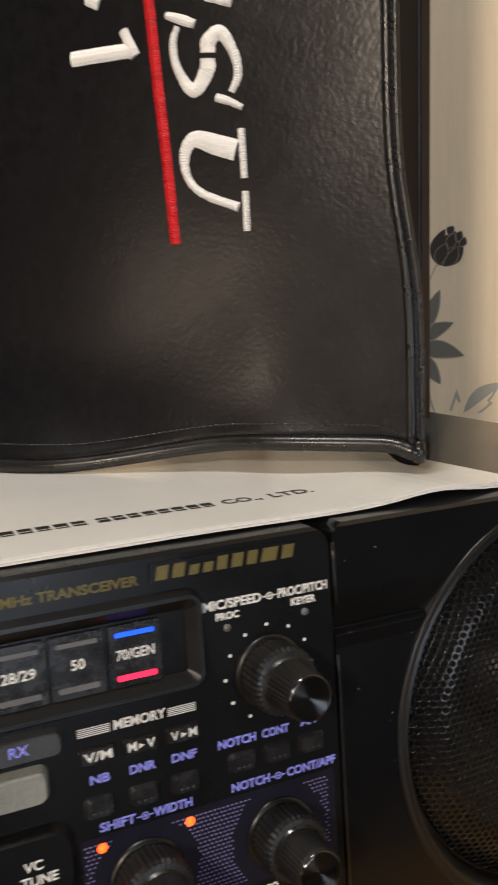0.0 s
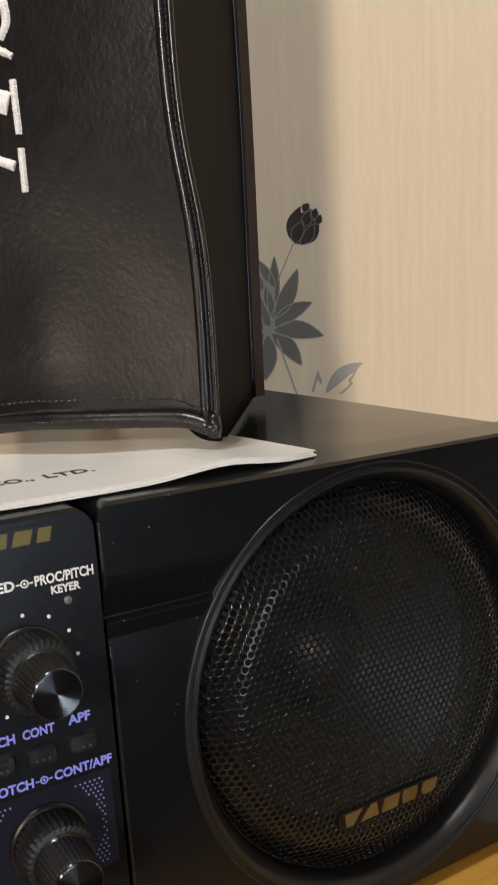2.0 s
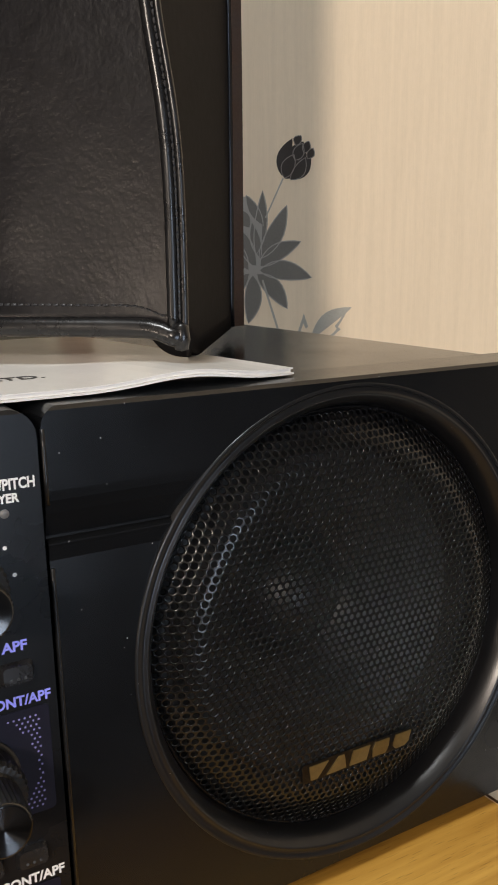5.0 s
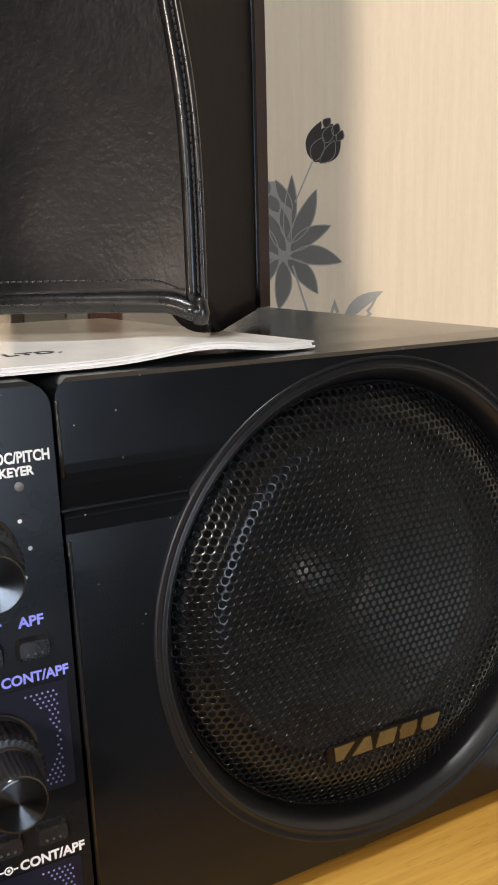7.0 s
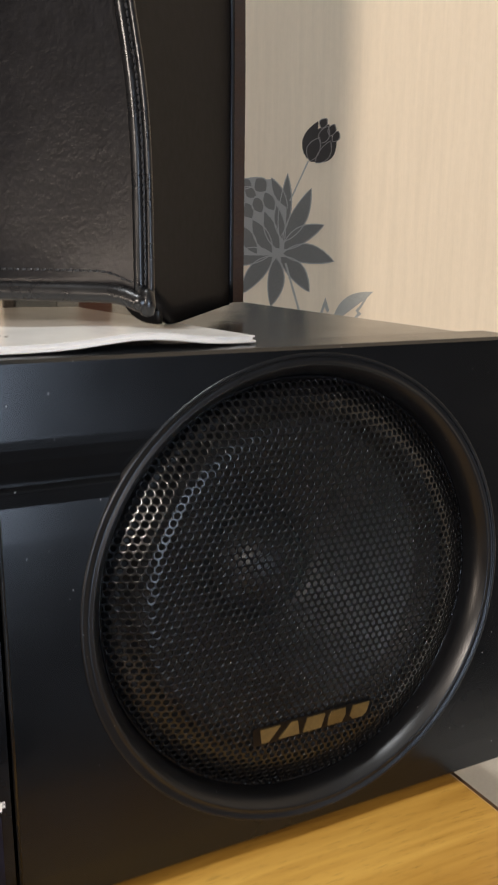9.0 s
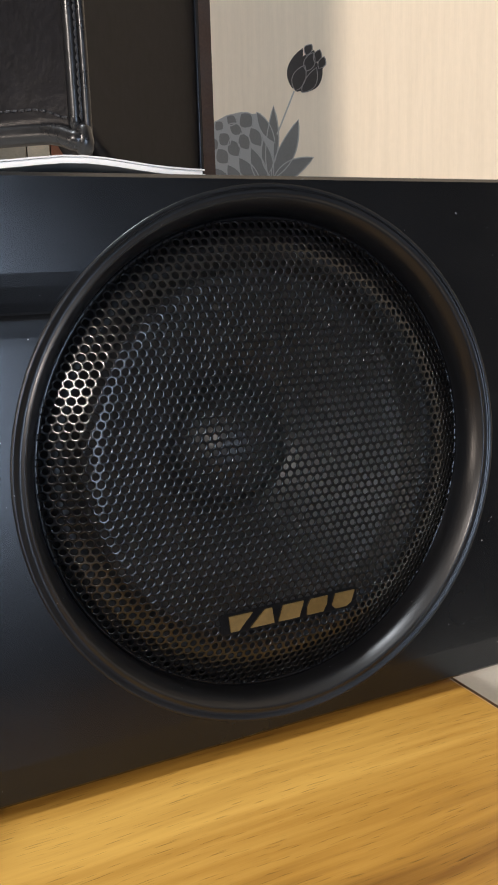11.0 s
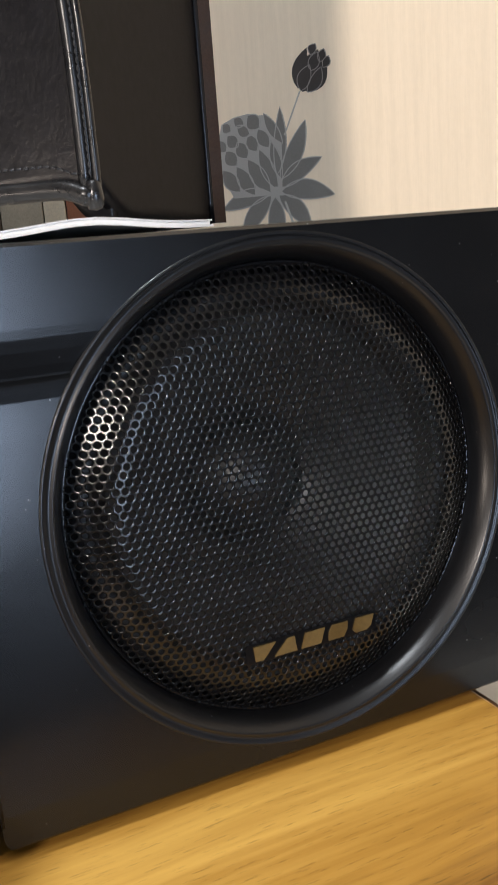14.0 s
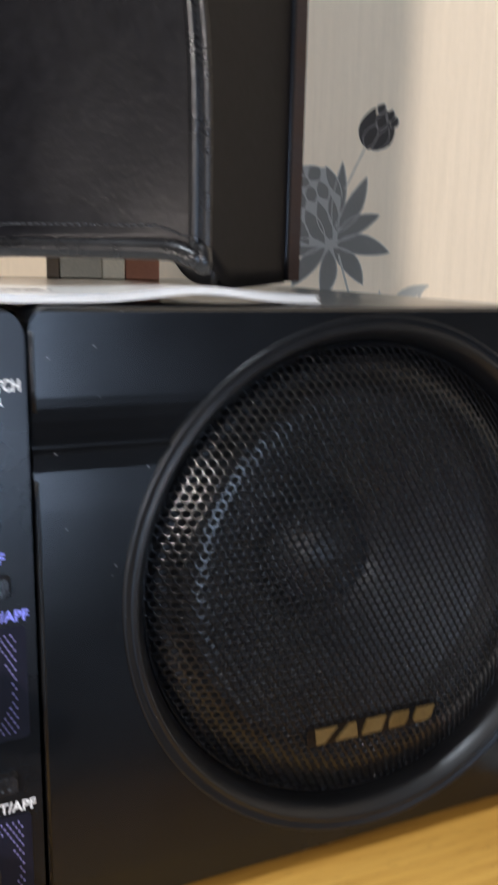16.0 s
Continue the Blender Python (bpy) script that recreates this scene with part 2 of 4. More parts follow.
M_PAPER = surface("white_paper", (0.82, 0.81, 0.78), 0.55, grain=1500, bump=0.06, vary=0.04, big=30)
M_GLOSSPAPER = surface("glossy_white_cover_paper", (0.84, 0.83, 0.80), 0.20, grain=1500, bump=0.02, vary=0.03, big=30, rvary=0.04)
M_INK = surface("black_ink", (0.05, 0.05, 0.05), 0.6, bump=0)
M_WALL = wallpaper("cream_fibre_wallpaper")
M_TULIP = surface("dark_flower_print", (0.040, 0.034, 0.030), 0.5, grain=1200, bump=0.1, vary=0.2)
M_LEAF = surface("grey_leaf_print", (0.165, 0.157, 0.140), 0.5, grain=1200, bump=0.1, vary=0.12, big=90)
M_LINE = surface("pale_outline_print", (0.34, 0.325, 0.295), 0.55, bump=0.0, vary=0.05)
M_TULINE = surface("tulip_outline_print", (0.24, 0.22, 0.20), 0.55, bump=0.0, vary=0.05)
M_PALELEAF = surface("pale_leaf_print", (0.38, 0.365, 0.32), 0.55, grain=1200, bump=0.1, vary=0.12, big=90)
M_WOOD = timber("honey_timber")
M_EDGE = surface("dark_board_edge", (0.07, 0.035, 0.015), 0.5, grain=500, bump=0.2)
M_DESK = surface("white_laminate", (0.66, 0.66, 0.63), 0.4, grain=900, bump=0.05, vary=0.06)
M_UNSEEN_WALL = surface("unseen_dim_grey_wall", (0.065, 0.072, 0.085), 0.85, grain=300, bump=0.2, vary=0.08, big=4)
M_CEIL = surface("ceiling_paint", (0.4, 0.4, 0.39), 0.9, grain=300, bump=0.1, vary=0.05, big=4)
M_FLOOR = surface("dark_floor", (0.045, 0.038, 0.034), 0.5, grain=40, bump=0.1, vary=0.3, big=4, stretch=(1, 8, 1))
M_RUBBER = surface("black_rubber", (0.02, 0.02, 0.02), 0.8, bump=0.1)
M_LED_BLUE = glow("blue_indicator", (0.008, 0.07, 1.0), 1.8)
M_LED_RED = glow("red_indicator", (1.0, 0.02, 0.075), 1.3)
M_LED_ORANGE = glow("orange_indicator", (1.0, 0.085, 0.008), 3.2)
M_BOOKS = [surface("tan_book_cover", (0.17, 0.12, 0.08), 0.6, big=60), surface("grey_book_cover", (0.46, 0.41, 0.32), 0.6, big=60),
           surface("cream_book_cover", (0.72, 0.63, 0.48), 0.6, big=60), surface("red_brown_book_cover", (0.30, 0.12, 0.065), 0.6, big=60)]

# ---- building helpers ----


def link(name, bm, mat, smooth=False):
    me = bpy.data.meshes.new(name)
    bm.normal_update()
    bm.to_mesh(me)
    bm.free()
    me.materials.append(mat)
    if smooth:
        me.shade_smooth()
    return new(name, me)


def under(ob, parent):
    ob.parent = parent
    ob.matrix_parent_inverse = Matrix.Identity(4) if parent.parent else parent.matrix_basis.inverted()
    return ob


def thing(name, place, label, category, group="", kind=""):
    return tagged(new(name), label, category, group, kind) if place is None else at(tagged(new(name), label, category, group, kind), place)


def at(ob, place):
    ob.matrix_basis = Matrix.Translation(place)
    ob.empty_display_size = 0.02
    return ob


def part(name, bm, mat, parent, label="", smooth=False):
    ob = under(link(name, bm, mat, smooth), parent)
    return tagged(ob, label) if label else ob


def box(bm, lo, hi, bevel=0.0, seg=2, m=None):
    got = bmesh.ops.create_cube(bm, size=1)["verts"]
    lo, hi = Vector(lo), Vector(hi)
    for v in got:
        v.co = Vector(((lo[i] + hi[i]) / 2 + v.co[i] * (hi[i] - lo[i]) for i in range(3)))
    if bevel:
        edges = list({e for v in got for e in v.link_edges})
        r = bmesh.ops.bevel(bm, geom=edges, offset=bevel, segments=seg, profile=0.5, affect="EDGES")
        got = list({v for f in r["faces"] for v in f.verts} | {v for v in got if v.is_valid})
    if m is not None:
        bmesh.ops.transform(bm, matrix=m, verts=got)
    return bm


def boxed(lo, hi, bevel=0.0, seg=2, m=None):
    return box(bmesh.new(), lo, hi, bevel, seg, m)


def lathe(profile, m, seg=48, ribs=0, rib_depth=0.0, rib_range=(0, 0), bm=None):
    """Rings of (radius, height) turned about the local z axis, placed by m."""
    bm = bm or bmesh.new()
    rings = []
    for k, (r, h) in enumerate(profile):
        if r < 1e-6:
            rings.append([bm.verts.new(m @ Vector((0, 0, h)))])
            continue
        ring = []
        for i in range(seg):
            a = 2 * math.pi * i / seg
            rr = r - (rib_depth if ribs and rib_range[0] <= k <= rib_range[1] and i % 2 else 0)
            ring.append(bm.verts.new(m @ Vector((rr * math.cos(a), rr * math.sin(a), h))))
        rings.append(ring)
    for a, b in zip(rings, rings[1:]):
        if len(a) == 1 and len(b) == 1:
            continue
        for i in range(seg):
            j = (i + 1) % seg
            if len(a) == 1:
                bm.faces.new((a[0], b[i], b[j]))
            elif len(b) == 1:
                bm.faces.new((a[i], a[j], b[0]))
            else:
                bm.faces.new((a[i], a[j], b[j], b[i]))
    bmesh.ops.recalc_face_normals(bm, faces=bm.faces)
    return bm


def prism(points, m, depth, bm=None):
    """A flat outline (x, y), raised by depth along the local z axis."""
    bm = bm or bmesh.new()
    low = [bm.verts.new(m @ Vector((x, y, 0))) for x, y in points]
    top = [bm.verts.new(m @ Vector((x, y, depth))) for x, y in points]
    bm.faces.new(low[::-1])
    bm.faces.new(top)
    for i in range(len(points)):
        j = (i + 1) % len(points)
        bm.faces.new((low[i], low[j], top[j], top[i]))
    bmesh.ops.recalc_face_normals(bm, faces=bm.faces)
    return bm


def rounded(x0, y0, x1, y1, r, seg=6):
    pts = []
    for cx, cy, a0 in ((x1 - r, y1 - r, 0), (x0 + r, y1 - r, 90), (x0 + r, y0 + r, 180), (x1 - r, y0 + r, 270)):
        for i in range(seg + 1):
            a = radians(a0 + 90 * i / seg)
            pts.append((cx + r * math.cos(a), cy + r * math.sin(a)))
    return pts


def tube(points, radius, seg=10, bm=None):
    """A round cord along points."""
    bm = bm or bmesh.new()
    rings = []
    pts = [Vector(p) for p in points]
    for i, p in enumerate(pts):
        d = (pts[min(i + 1, len(pts) - 1)] - pts[max(i - 1, 0)]).normalized()
        a = d.cross(Vector((0.3, -0.5, 0.81))).normalized()
        b = d.cross(a)
        rings.append([bm.verts.new(p + radius * (math.cos(2 * math.pi * k / seg) * a + math.sin(2 * math.pi * k / seg) * b)) for k in range(seg)])
    for a, b in zip(rings, rings[1:]):
        for k in range(seg):
            bm.faces.new((a[k], a[(k + 1) % seg], b[(k + 1) % seg], b[k]))
    bm.faces.new(rings[0][::-1])
    bm.faces.new(rings[-1])
    bmesh.ops.recalc_face_normals(bm, faces=bm.faces)
    return bm


def carved(ob, cuts):
    """Bakes cuts, pairs of ('DIFFERENCE' or 'INTERSECT', bmesh), into ob's mesh."""
    tools = []
    for how, bm in cuts:
        tool = link("tool", bm, M_CAVITY)
        mod = ob.modifiers.new("cut", "BOOLEAN")
        mod.operation, mod.object, mod.solver = how, tool, "EXACT"
        tools.append(tool)
    bpy.context.view_layer.update()
    me = bpy.data.meshes.new_from_object(ob.evaluated_get(bpy.context.evaluated_depsgraph_get()))
    ob.modifiers.clear()
    ob.data = me
    for tool in tools:
        bpy.data.objects.remove(tool)
    return ob


def lettering(text, m, height, mat, parent, width=None, align="CENTER", bold=0.0, name="lettering"):
    """Words in the built-in font, of a given capital height and, where given, width."""
    cu = bpy.data.curves.new("words", "FONT")
    cu.body, cu.size, cu.align_x, cu.align_y, cu.offset, cu.extrude = text, height / 0.70, align, "CENTER", bold, 0.00004
    cu.resolution_u = 3
    ob = new("words", cu)
    bpy.context.view_layer.update()
    me = bpy.data.meshes.new_from_object(ob.evaluated_get(bpy.context.evaluated_depsgraph_get()))
    bpy.data.objects.remove(ob)
    if width:
        xs = [v.co.x for v in me.vertices]
        k = width / (max(xs) - min(xs))
        me.transform(Matrix.Diagonal((k, 1, 1, 1)))
    me.transform(m)
    me.materials.clear()
    me.materials.append(mat)
    ob = new(name, me)
    return under(ob, parent)


# ---- the room: the papered wall runs at a slant to the radio ----
WALL_AT = Vector((0.236, 0.247, 0))
ALONG = Vector((0.65, -0.76, 0)).normalized()
INTO = Vector((-0.76, -0.65, 0)).normalized()
ROOM = Matrix(((ALONG.x, INTO.x, 0, WALL_AT.x), (ALONG.y, INTO.y, 0, WALL_AT.y), (0, 0, 1, 0), (0, 0, 0, 1)))
FLOOR_Z, CEIL_Z = -0.75, 1.70
U0, U1, D1 = -1.9, 1.5, 3.0


def slab(name, lo, hi, mat, label, category):
    return tagged(link(name, boxed(lo, hi, m=ROOM), mat), label, category, kind="structure")


wall_north = slab("wall_north", (U0, -0.10, FLOOR_Z), (U1, 0, CEIL_Z), M_WALL, "cream fibre-textured wallpaper with grey flower print", "wall")
# Added unseen walls, floor and ceiling, toned down so the black fronts reflect little.
slab("wall_east", (U1, -0.10, FLOOR_Z), (U1 + 0.1, D1, CEIL_Z), M_UNSEEN_WALL, "added unseen side wall, dark to dim reflections", "wall")
slab("wall_west", (U0 - 0.1, -0.10, FLOOR_Z), (U0, D1, CEIL_Z), M_UNSEEN_WALL, "added unseen side wall, dark to dim reflections", "wall")
slab("wall_south", (U0 - 0.1, D1, FLOOR_Z), (U1 + 0.1, D1 + 0.1, CEIL_Z), M_UNSEEN_WALL, "added unseen rear wall, dark to dim reflections", "wall")
slab("floor", (U0 - 0.1, -0.1, FLOOR_Z - 0.1), (U1 + 0.1, D1 + 0.1, FLOOR_Z), M_FLOOR, "added unseen floor, dark to dim reflections", "floor")
slab("ceiling", (U0 - 0.1, -0.1, CEIL_Z), (U1 + 0.1, D1 + 0.1, CEIL_Z + 0.1), M_CEIL, "added unseen plain ceiling", "ceiling")

# ---- the flower print on the paper ----
PRINT = ROOM @ Matrix(((1, 0, 0, 0), (0, 0, 1, 0), (0, 1, 0, 0), (0, 0, 0, 1)))


def leaf_outline(base, tip, width, bend=0.0, bulge=0.45, n=9):
    b, t = Vector(base), Vector(tip)
    d = t - b
    side = Vector((-d.y, d.x)).normalized()
    left, right = [], []
    for i in range(n + 1):
        s = i / n
        w = width / 2 * (math.sin(math.pi * s ** (math.log(0.5) / math.log(bulge))) ** 0.8 if 0 < s < 1 else 0)
        c = b + d * s + side * bend * math.sin(math.pi * s)
        left.append(c + side * w)
        right.append(c - side * w)
    return [tuple(p) for p in left] + [tuple(p) for p in right[-2:0:-1]]


def printed(name, outline, mat, label=""):
    global layer
    layer += 1
    return part(name, prism(outline, PRINT, 0.00006 + 0.0000018 * layer), mat, wall_north, label)


layer = 0


def outlined(name, points, wide, mat, inset=0.0):
    """A thin closed line just inside an outline, laid over the print."""
    v = [Vector(p) for p in points]
    c = sum(v, Vector((0, 0))) / len(v)
    bm = bmesh.new()
    n = len(v)
    rings = []
    for w in (0.0, wide):
        ring = []
        for i in range(n):
            d = (v[(i + 1) % n] - v[i - 1])
            nrm = Vector((-d.y, d.x)).normalized() if d.length > 1e-9 else Vector((0, 0))
            if nrm.dot(c - v[i]) < 0:
                nrm = -nrm
            q = v[i] + nrm * (w + inset)
            ring.append(bm.verts.new(PRINT @ Vector((q.x, q.y, 0.00019))))
        rings.append(ring)
    for i in range(n):
        j = (i + 1) % n
        bm.faces.new((rings[0][i], rings[0][j], rings[1][j], rings[1][i]))
    return part(name, bm, mat, wall_north, "thin pale outline of the print")


C = (-0.0305, 0.1461)
LEAVES = (((-0.0280, 0.1476), (-0.0029, 0.1614), 0.0098, 0.0015), ((-0.0276, 0.1455), (0.0035, 0.1414), 0.0112, 0.0020),
          ((-0.0290, 0.1438), (-0.0106, 0.1239), 0.0104, 0.0018), ((-0.0312, 0.1432), (-0.0342, 0.1150), 0.0106, 0.0015),
          ((-0.0275, 0.1515), (-0.0111, 0.1812), 0.0102, -0.0015), ((-0.0292, 0.1540), (-0.0253, 0.1894), 0.0078, -0.0010),
          ((-0.0332, 0.1440), (-0.0530, 0.1215), 0.0104, -0.0015), ((-0.0338, 0.1456), (-0.0640, 0.1380), 0.0100, -0.0015))
printed("flower_ground", [(C[0] + 0.0016 + 0.0085 * math.cos(radians(a)), C[1] + 0.0075 * math.sin(radians(a))) for a in range(0, 360, 15)], M_LINE)
for b, t, w, bend in LEAVES:
    printed("leaf", leaf_outline(b, t, w, bend), M_LEAF)
    outlined("leaf_line", leaf_outline(b, t, w, bend), 0.00060, M_LINE)
# the open bloom: a pale ground with overlapping petals in rows round its heart
printed("bloom", [(-0.0270, 0.1440), (-0.0262, 0.1530), (-0.0255, 0.1700), (-0.0330, 0.1862), (-0.0385, 0.1862), (-0.0440, 0.1878), (-0.0530, 0.1868), (-0.0605, 0.1840), (-0.0640, 0.1740), (-0.0645, 0.1600), (-0.0560, 0.1440)], M_LINE, "pale ground of the printed bloom")
PETALS = (((-0.0247, 0.1700), (-0.0352, 0.1872), 0.0050), ((-0.0380, 0.1794), (-0.0445, 0.1872), 0.0072), ((-0.0467, 0.1822), (-0.0532, 0.1864), 0.0050), ((-0.0550, 0.1795), (-0.0600, 0.1842), 0.0050),
          ((-0.0436, 0.1762), (-0.0515, 0.1824), 0.0052), ((-0.0512, 0.1712), (-0.0578, 0.1779), 0.0062), ((-0.0328, 0.1688), (-0.0390, 0.1796), 0.0062), ((-0.0403, 0.1675), (-0.0450, 0.1772), 0.0062),
          ((-0.0462, 0.1645), (-0.0518, 0.1741), 0.0066), ((-0.0530, 0.1612), (-0.0592, 0.1700), 0.0068), ((-0.0590, 0.1690), (-0.0635, 0.1760), 0.0056), ((-0.0265, 0.1515), (-0.0318, 0.1725), 0.0052),
          ((-0.0291, 0.1462), (-0.0391, 0.1691), 0.0066), ((-0.0335, 0.1450), (-0.0464, 0.1644), 0.0076), ((-0.0429, 0.1445), (-0.0535, 0.1612), 0.0072), ((-0.0520, 0.1470), (-0.0620, 0.1600), 0.0072))
for b, t, w in PETALS:
    shape = leaf_outline(b, t, w * 1.28, 0.0004, 0.50)
    printed("bloom_petal", shape, M_LEAF)
    outlined("petal_line", shape, 0.00060, M_LINE)
printed("flower_heart", [(C[0] + 0.0030 * math.cos(radians(a)), C[1] - 0.0003 + 0.0026 * math.sin(radians(a))) for a in range(0, 360, 30)], M_LINE)
T0, T1 = Vector((-0.0132, 0.1956)), Vector((-0.0034, 0.2172))


def tulip_at(s, e, w, bend=0.0, bulge=0.45, line=True):
    ax = (T1 - T0)
    sd = Vector((ax.y, -ax.x))
    f = lambda p: T0 + ax * p[1] + sd * p[0]
    shape = leaf_outline(f(s), f(e), w, bend, bulge)
    printed("tulip_petal", shape, M_TULIP, "near-black printed tulip petal")
    if line:
        outlined("petal_line", shape, 0.00045, M_TULINE)


tulip_at((0.06, 0.0), (0.10, 0.92), 0.0140, 0.0, 0.44, False)
tulip_at((-0.06, 0.03), (-0.17, 0.88), 0.0078, 0.0018, 0.44, False)
tulip_at((0.15, 0.03), (0.38, 0.74), 0.0072, -0.0022, 0.46, False)
tulip_at((-0.03, 0.76), (0.00, 1.02), 0.0050, 0.0006, 0.5)
tulip_at((0.23, 0.68), (0.22, 0.98), 0.0050, 0.0, 0.5)
tulip_at((0.35, 0.60), (0.38, 0.88), 0.0046, -0.0004, 0.5)
tulip_at((0.10, 0.46), (0.10, 0.88), 0.0066, 0.0, 0.45)
tulip_at((0.18, 0.02), (0.30, 0.62), 0.0070, -0.0012, 0.46)
tulip_at((0.02, 0.0), (0.02, 0.58), 0.0080, 0.0006, 0.46)
for a, b, w in (((-0.0134, 0.1955), (-0.0236, 0.1745), 0.0004), ((-0.0255, 0.1400), (-0.0130, 0.1020), 0.0006)):
    d = Vector((b[1] - a[1], a[0] - b[0])).normalized() * w
    printed("stem", [(a[0] + d.x, a[1] + d.y), (b[0] + d.x, b[1] + d.y), (b[0] - d.x, b[1] - d.y), (a[0] - d.x, a[1] - d.y)], M_PALELEAF)
printed("pale_leaf", leaf_outline((0.0030, 0.1070), (0.0263, 0.1253), 0.0072, 0.0030, 0.5), M_PALELEAF, "pale grey printed leaf")
printed("pale_leaf", [(-0.0056, 0.1080), (-0.0011, 0.1214), (0.0014, 0.1141), (0.0002, 0.1128), (-0.0014, 0.1160), (-0.0040, 0.1080)], M_PALELEAF, "pale grey printed leaf")
printed("pale_leaf", [(0.0263, 0.1253), (0.0222, 0.1232), (0.0196, 0.1180), (0.0168, 0.1147), (0.0180, 0.1132), (0.0162, 0.1110), (0.0110, 0.1070), (0.0134, 0.1070), (0.0178, 0.1108), (0.0203, 0.1130),
                      (0.0186, 0.1143), (0.0208, 0.1178), (0.0235, 0.1226)], M_PALELEAF, "pale grey printed leaf with a toothed edge")

# ---- desk and the wooden board on it ----
desk = thing("desk", (-0.1, 0.2, FLOOR_Z), "white laminate corner desk against the papered wall", "desk")
part("desktop", prism([(-0.60, -0.075), (0.43, -0.075), (0.43, 0.010), (0.015, 0.485), (-0.60, 0.485)], pose(0, 0, -0.0465), 0.0268), M_DESK, desk)
for x, y in ((-0.56, -0.04), (0.38, -0.04), (-0.56, 0.44), (-0.03, 0.44)):
    part("leg", boxed((x - 0.025, y - 0.025, FLOOR_Z), (x + 0.025, y + 0.025, -0.0470), 0.002), M_DESK, desk)
board = thing("wooden_board", (-0.2, 0.0, -0.0195), "honey-coloured varnished wooden board under the radio", "board")
part("board_top", boxed((-0.50, -0.070, -0.0193), (0.1265, 0.325, -0.0015), 0.0012), M_WOOD, board)
part("edge_strip", boxed((0.1266, -0.070, -0.0193), (0.1285, 0.325, -0.0027), 0.0004), M_EDGE, board, "dark stained edge strip")

# ---- the speaker unit ----
LEAN_BACK = 3.5
TAN = math.tan(radians(LEAN_BACK))


def face(x, z, off=0.0):
    """The pose of a spot on the leaning fronts: local x right, y up the front, z out of it."""
    return pose(x, (z - 0.115) * TAN, z, 90 - LEAN_BACK, 0, 0) @ Matrix.Translation((0, 0, off))


def front_bar(x0, x1, profile):
    """A front panel: a (depth behind the front, height) outline drawn across from x0 to x1."""
    bm = bmesh.new()
    ends = [[bm.verts.new((x, (z - 0.115) * TAN + d, z)) for d, z in profile] for x in (x0, x1)]
    n = len(profile)
    bm.faces.new(ends[0])
    bm.faces.new(ends[1][::-1])
    for i in range(n):
        bm.faces.new((ends[0][i], ends[0][(i + 1) % n], ends[1][(i + 1) % n], ends[1][i]))
    bmesh.ops.recalc_face_normals(bm, faces=bm.faces)
    return bm


RC = (0.0757, 0.0649)
RING = face(*RC)
speaker = thing("speaker_unit", (0.07, 0.15, -0.0015), "black box speaker with round perforated grille beside the radio", "speaker")
STEPPED = [(0.0010, 0.1265), (0.0, 0.1257), (0.0002, 0.1098), (0.0004, 0.1078), (0.0009, 0.1052), (0.0016, 0.1022), (0.0021, 0.1003), (0.0020, 0.0998), (0.0004, 0.0991), (0.0003, 0.0988),
           (0.0004, 0.0982), (0.0008, 0.0955), (0.0007, 0.0938), (0.0005, 0.0880), (0.0004, 0.0600), (0.0002, 0.0100), (0.0006, 0.0024), (0.0016, 0.0014), (0.0160, 0.0014), (0.0160, 0.1265)]
PLAIN = [(0.0010, 0.1265), (0.0, 0.1257), (0.0002, 0.0100), (0.0006, 0.0024), (0.0016, 0.0014), (0.0160, 0.0014), (0.0160, 0.1265)]
for x0, x1, profile in ((-0.0012, RC[0], STEPPED), (RC[0], 0.1465, PLAIN)):
    panel = under(link("front_panel", front_bar(x0, x1, profile), M_PLASTIC), speaker)
    hole = lathe([(0, -0.05), (0.0590, -0.05), (0.0590, 0.02), (0, 0.02)], RING, 96)
    outline = prism(rounded(-0.0010, 0.0012, 0.1463, 0.1266, 0.0042), pose(0, -0.03, 0, 90, 0, 0), -0.08)
    carved(panel, [("INTERSECT", outline), ("DIFFERENCE", hole)])
part("bezel_ring", lathe([(0.0589, -0.012), (0.0602, -0.0045), (0.0602, -0.0001), (0.0600, 0.0001), (0.0596, 0.0001), (0.0590, -0.0002), (0.0584, -0.0004), (0.0579, -0.0003), (0.0576, 0.0),
                          (0.0573, 0.0), (0.0570, -0.0004), (0.0565, -0.0010), (0.0558, -0.0020), (0.0551, -0.0033), (0.0547, -0.0048), (0.0544, -0.0064), (0.0542, -0.0085), (0.0542, -0.0112), (0.0589, -0.0112)], RING, 160), M_RIM, speaker, "satin black round bezel", True)
body = part("body", boxed((0.0012, 0.0165, 0.0035), (0.1457, 0.295, 0.1250), 0.0010), M_CASE, speaker)
carved(body, [("DIFFERENCE", lathe([(0, -0.052), (0.0560, -0.052), (0.0560, 0.02), (0, 0.02)], RING, 64))])
part("edge_bead", tube([(-0.0006, (z - 0.115) * TAN + 0.0006, z) for z in (0.008, 0.05, 0.09, 0.094)], 0.0005, 8), M_RIM, speaker, smooth=True)
part("edge_bead", tube([(-0.0006, (z - 0.115) * TAN + 0.0004, z) for z in (0.107, 0.112, 0.118, 0.1222)], 0.0005, 8), M_RIM, speaker, smooth=True)
part("baffle", lathe([(0, -0.0480), (0.0541, -0.0480), (0.0541, -0.0090)], RING, 64), M_CAVITY, speaker)
part("surround", lathe([(0.0535, -0.0135), (0.0520, -0.0128), (0.0505, -0.0108), (0.0480, -0.0098), (0.0455, -0.0108), (0.0438, -0.0130), (0.0425, -0.0138)], RING, 96), M_SURROUND, speaker, "black rolled rubber surround", True)
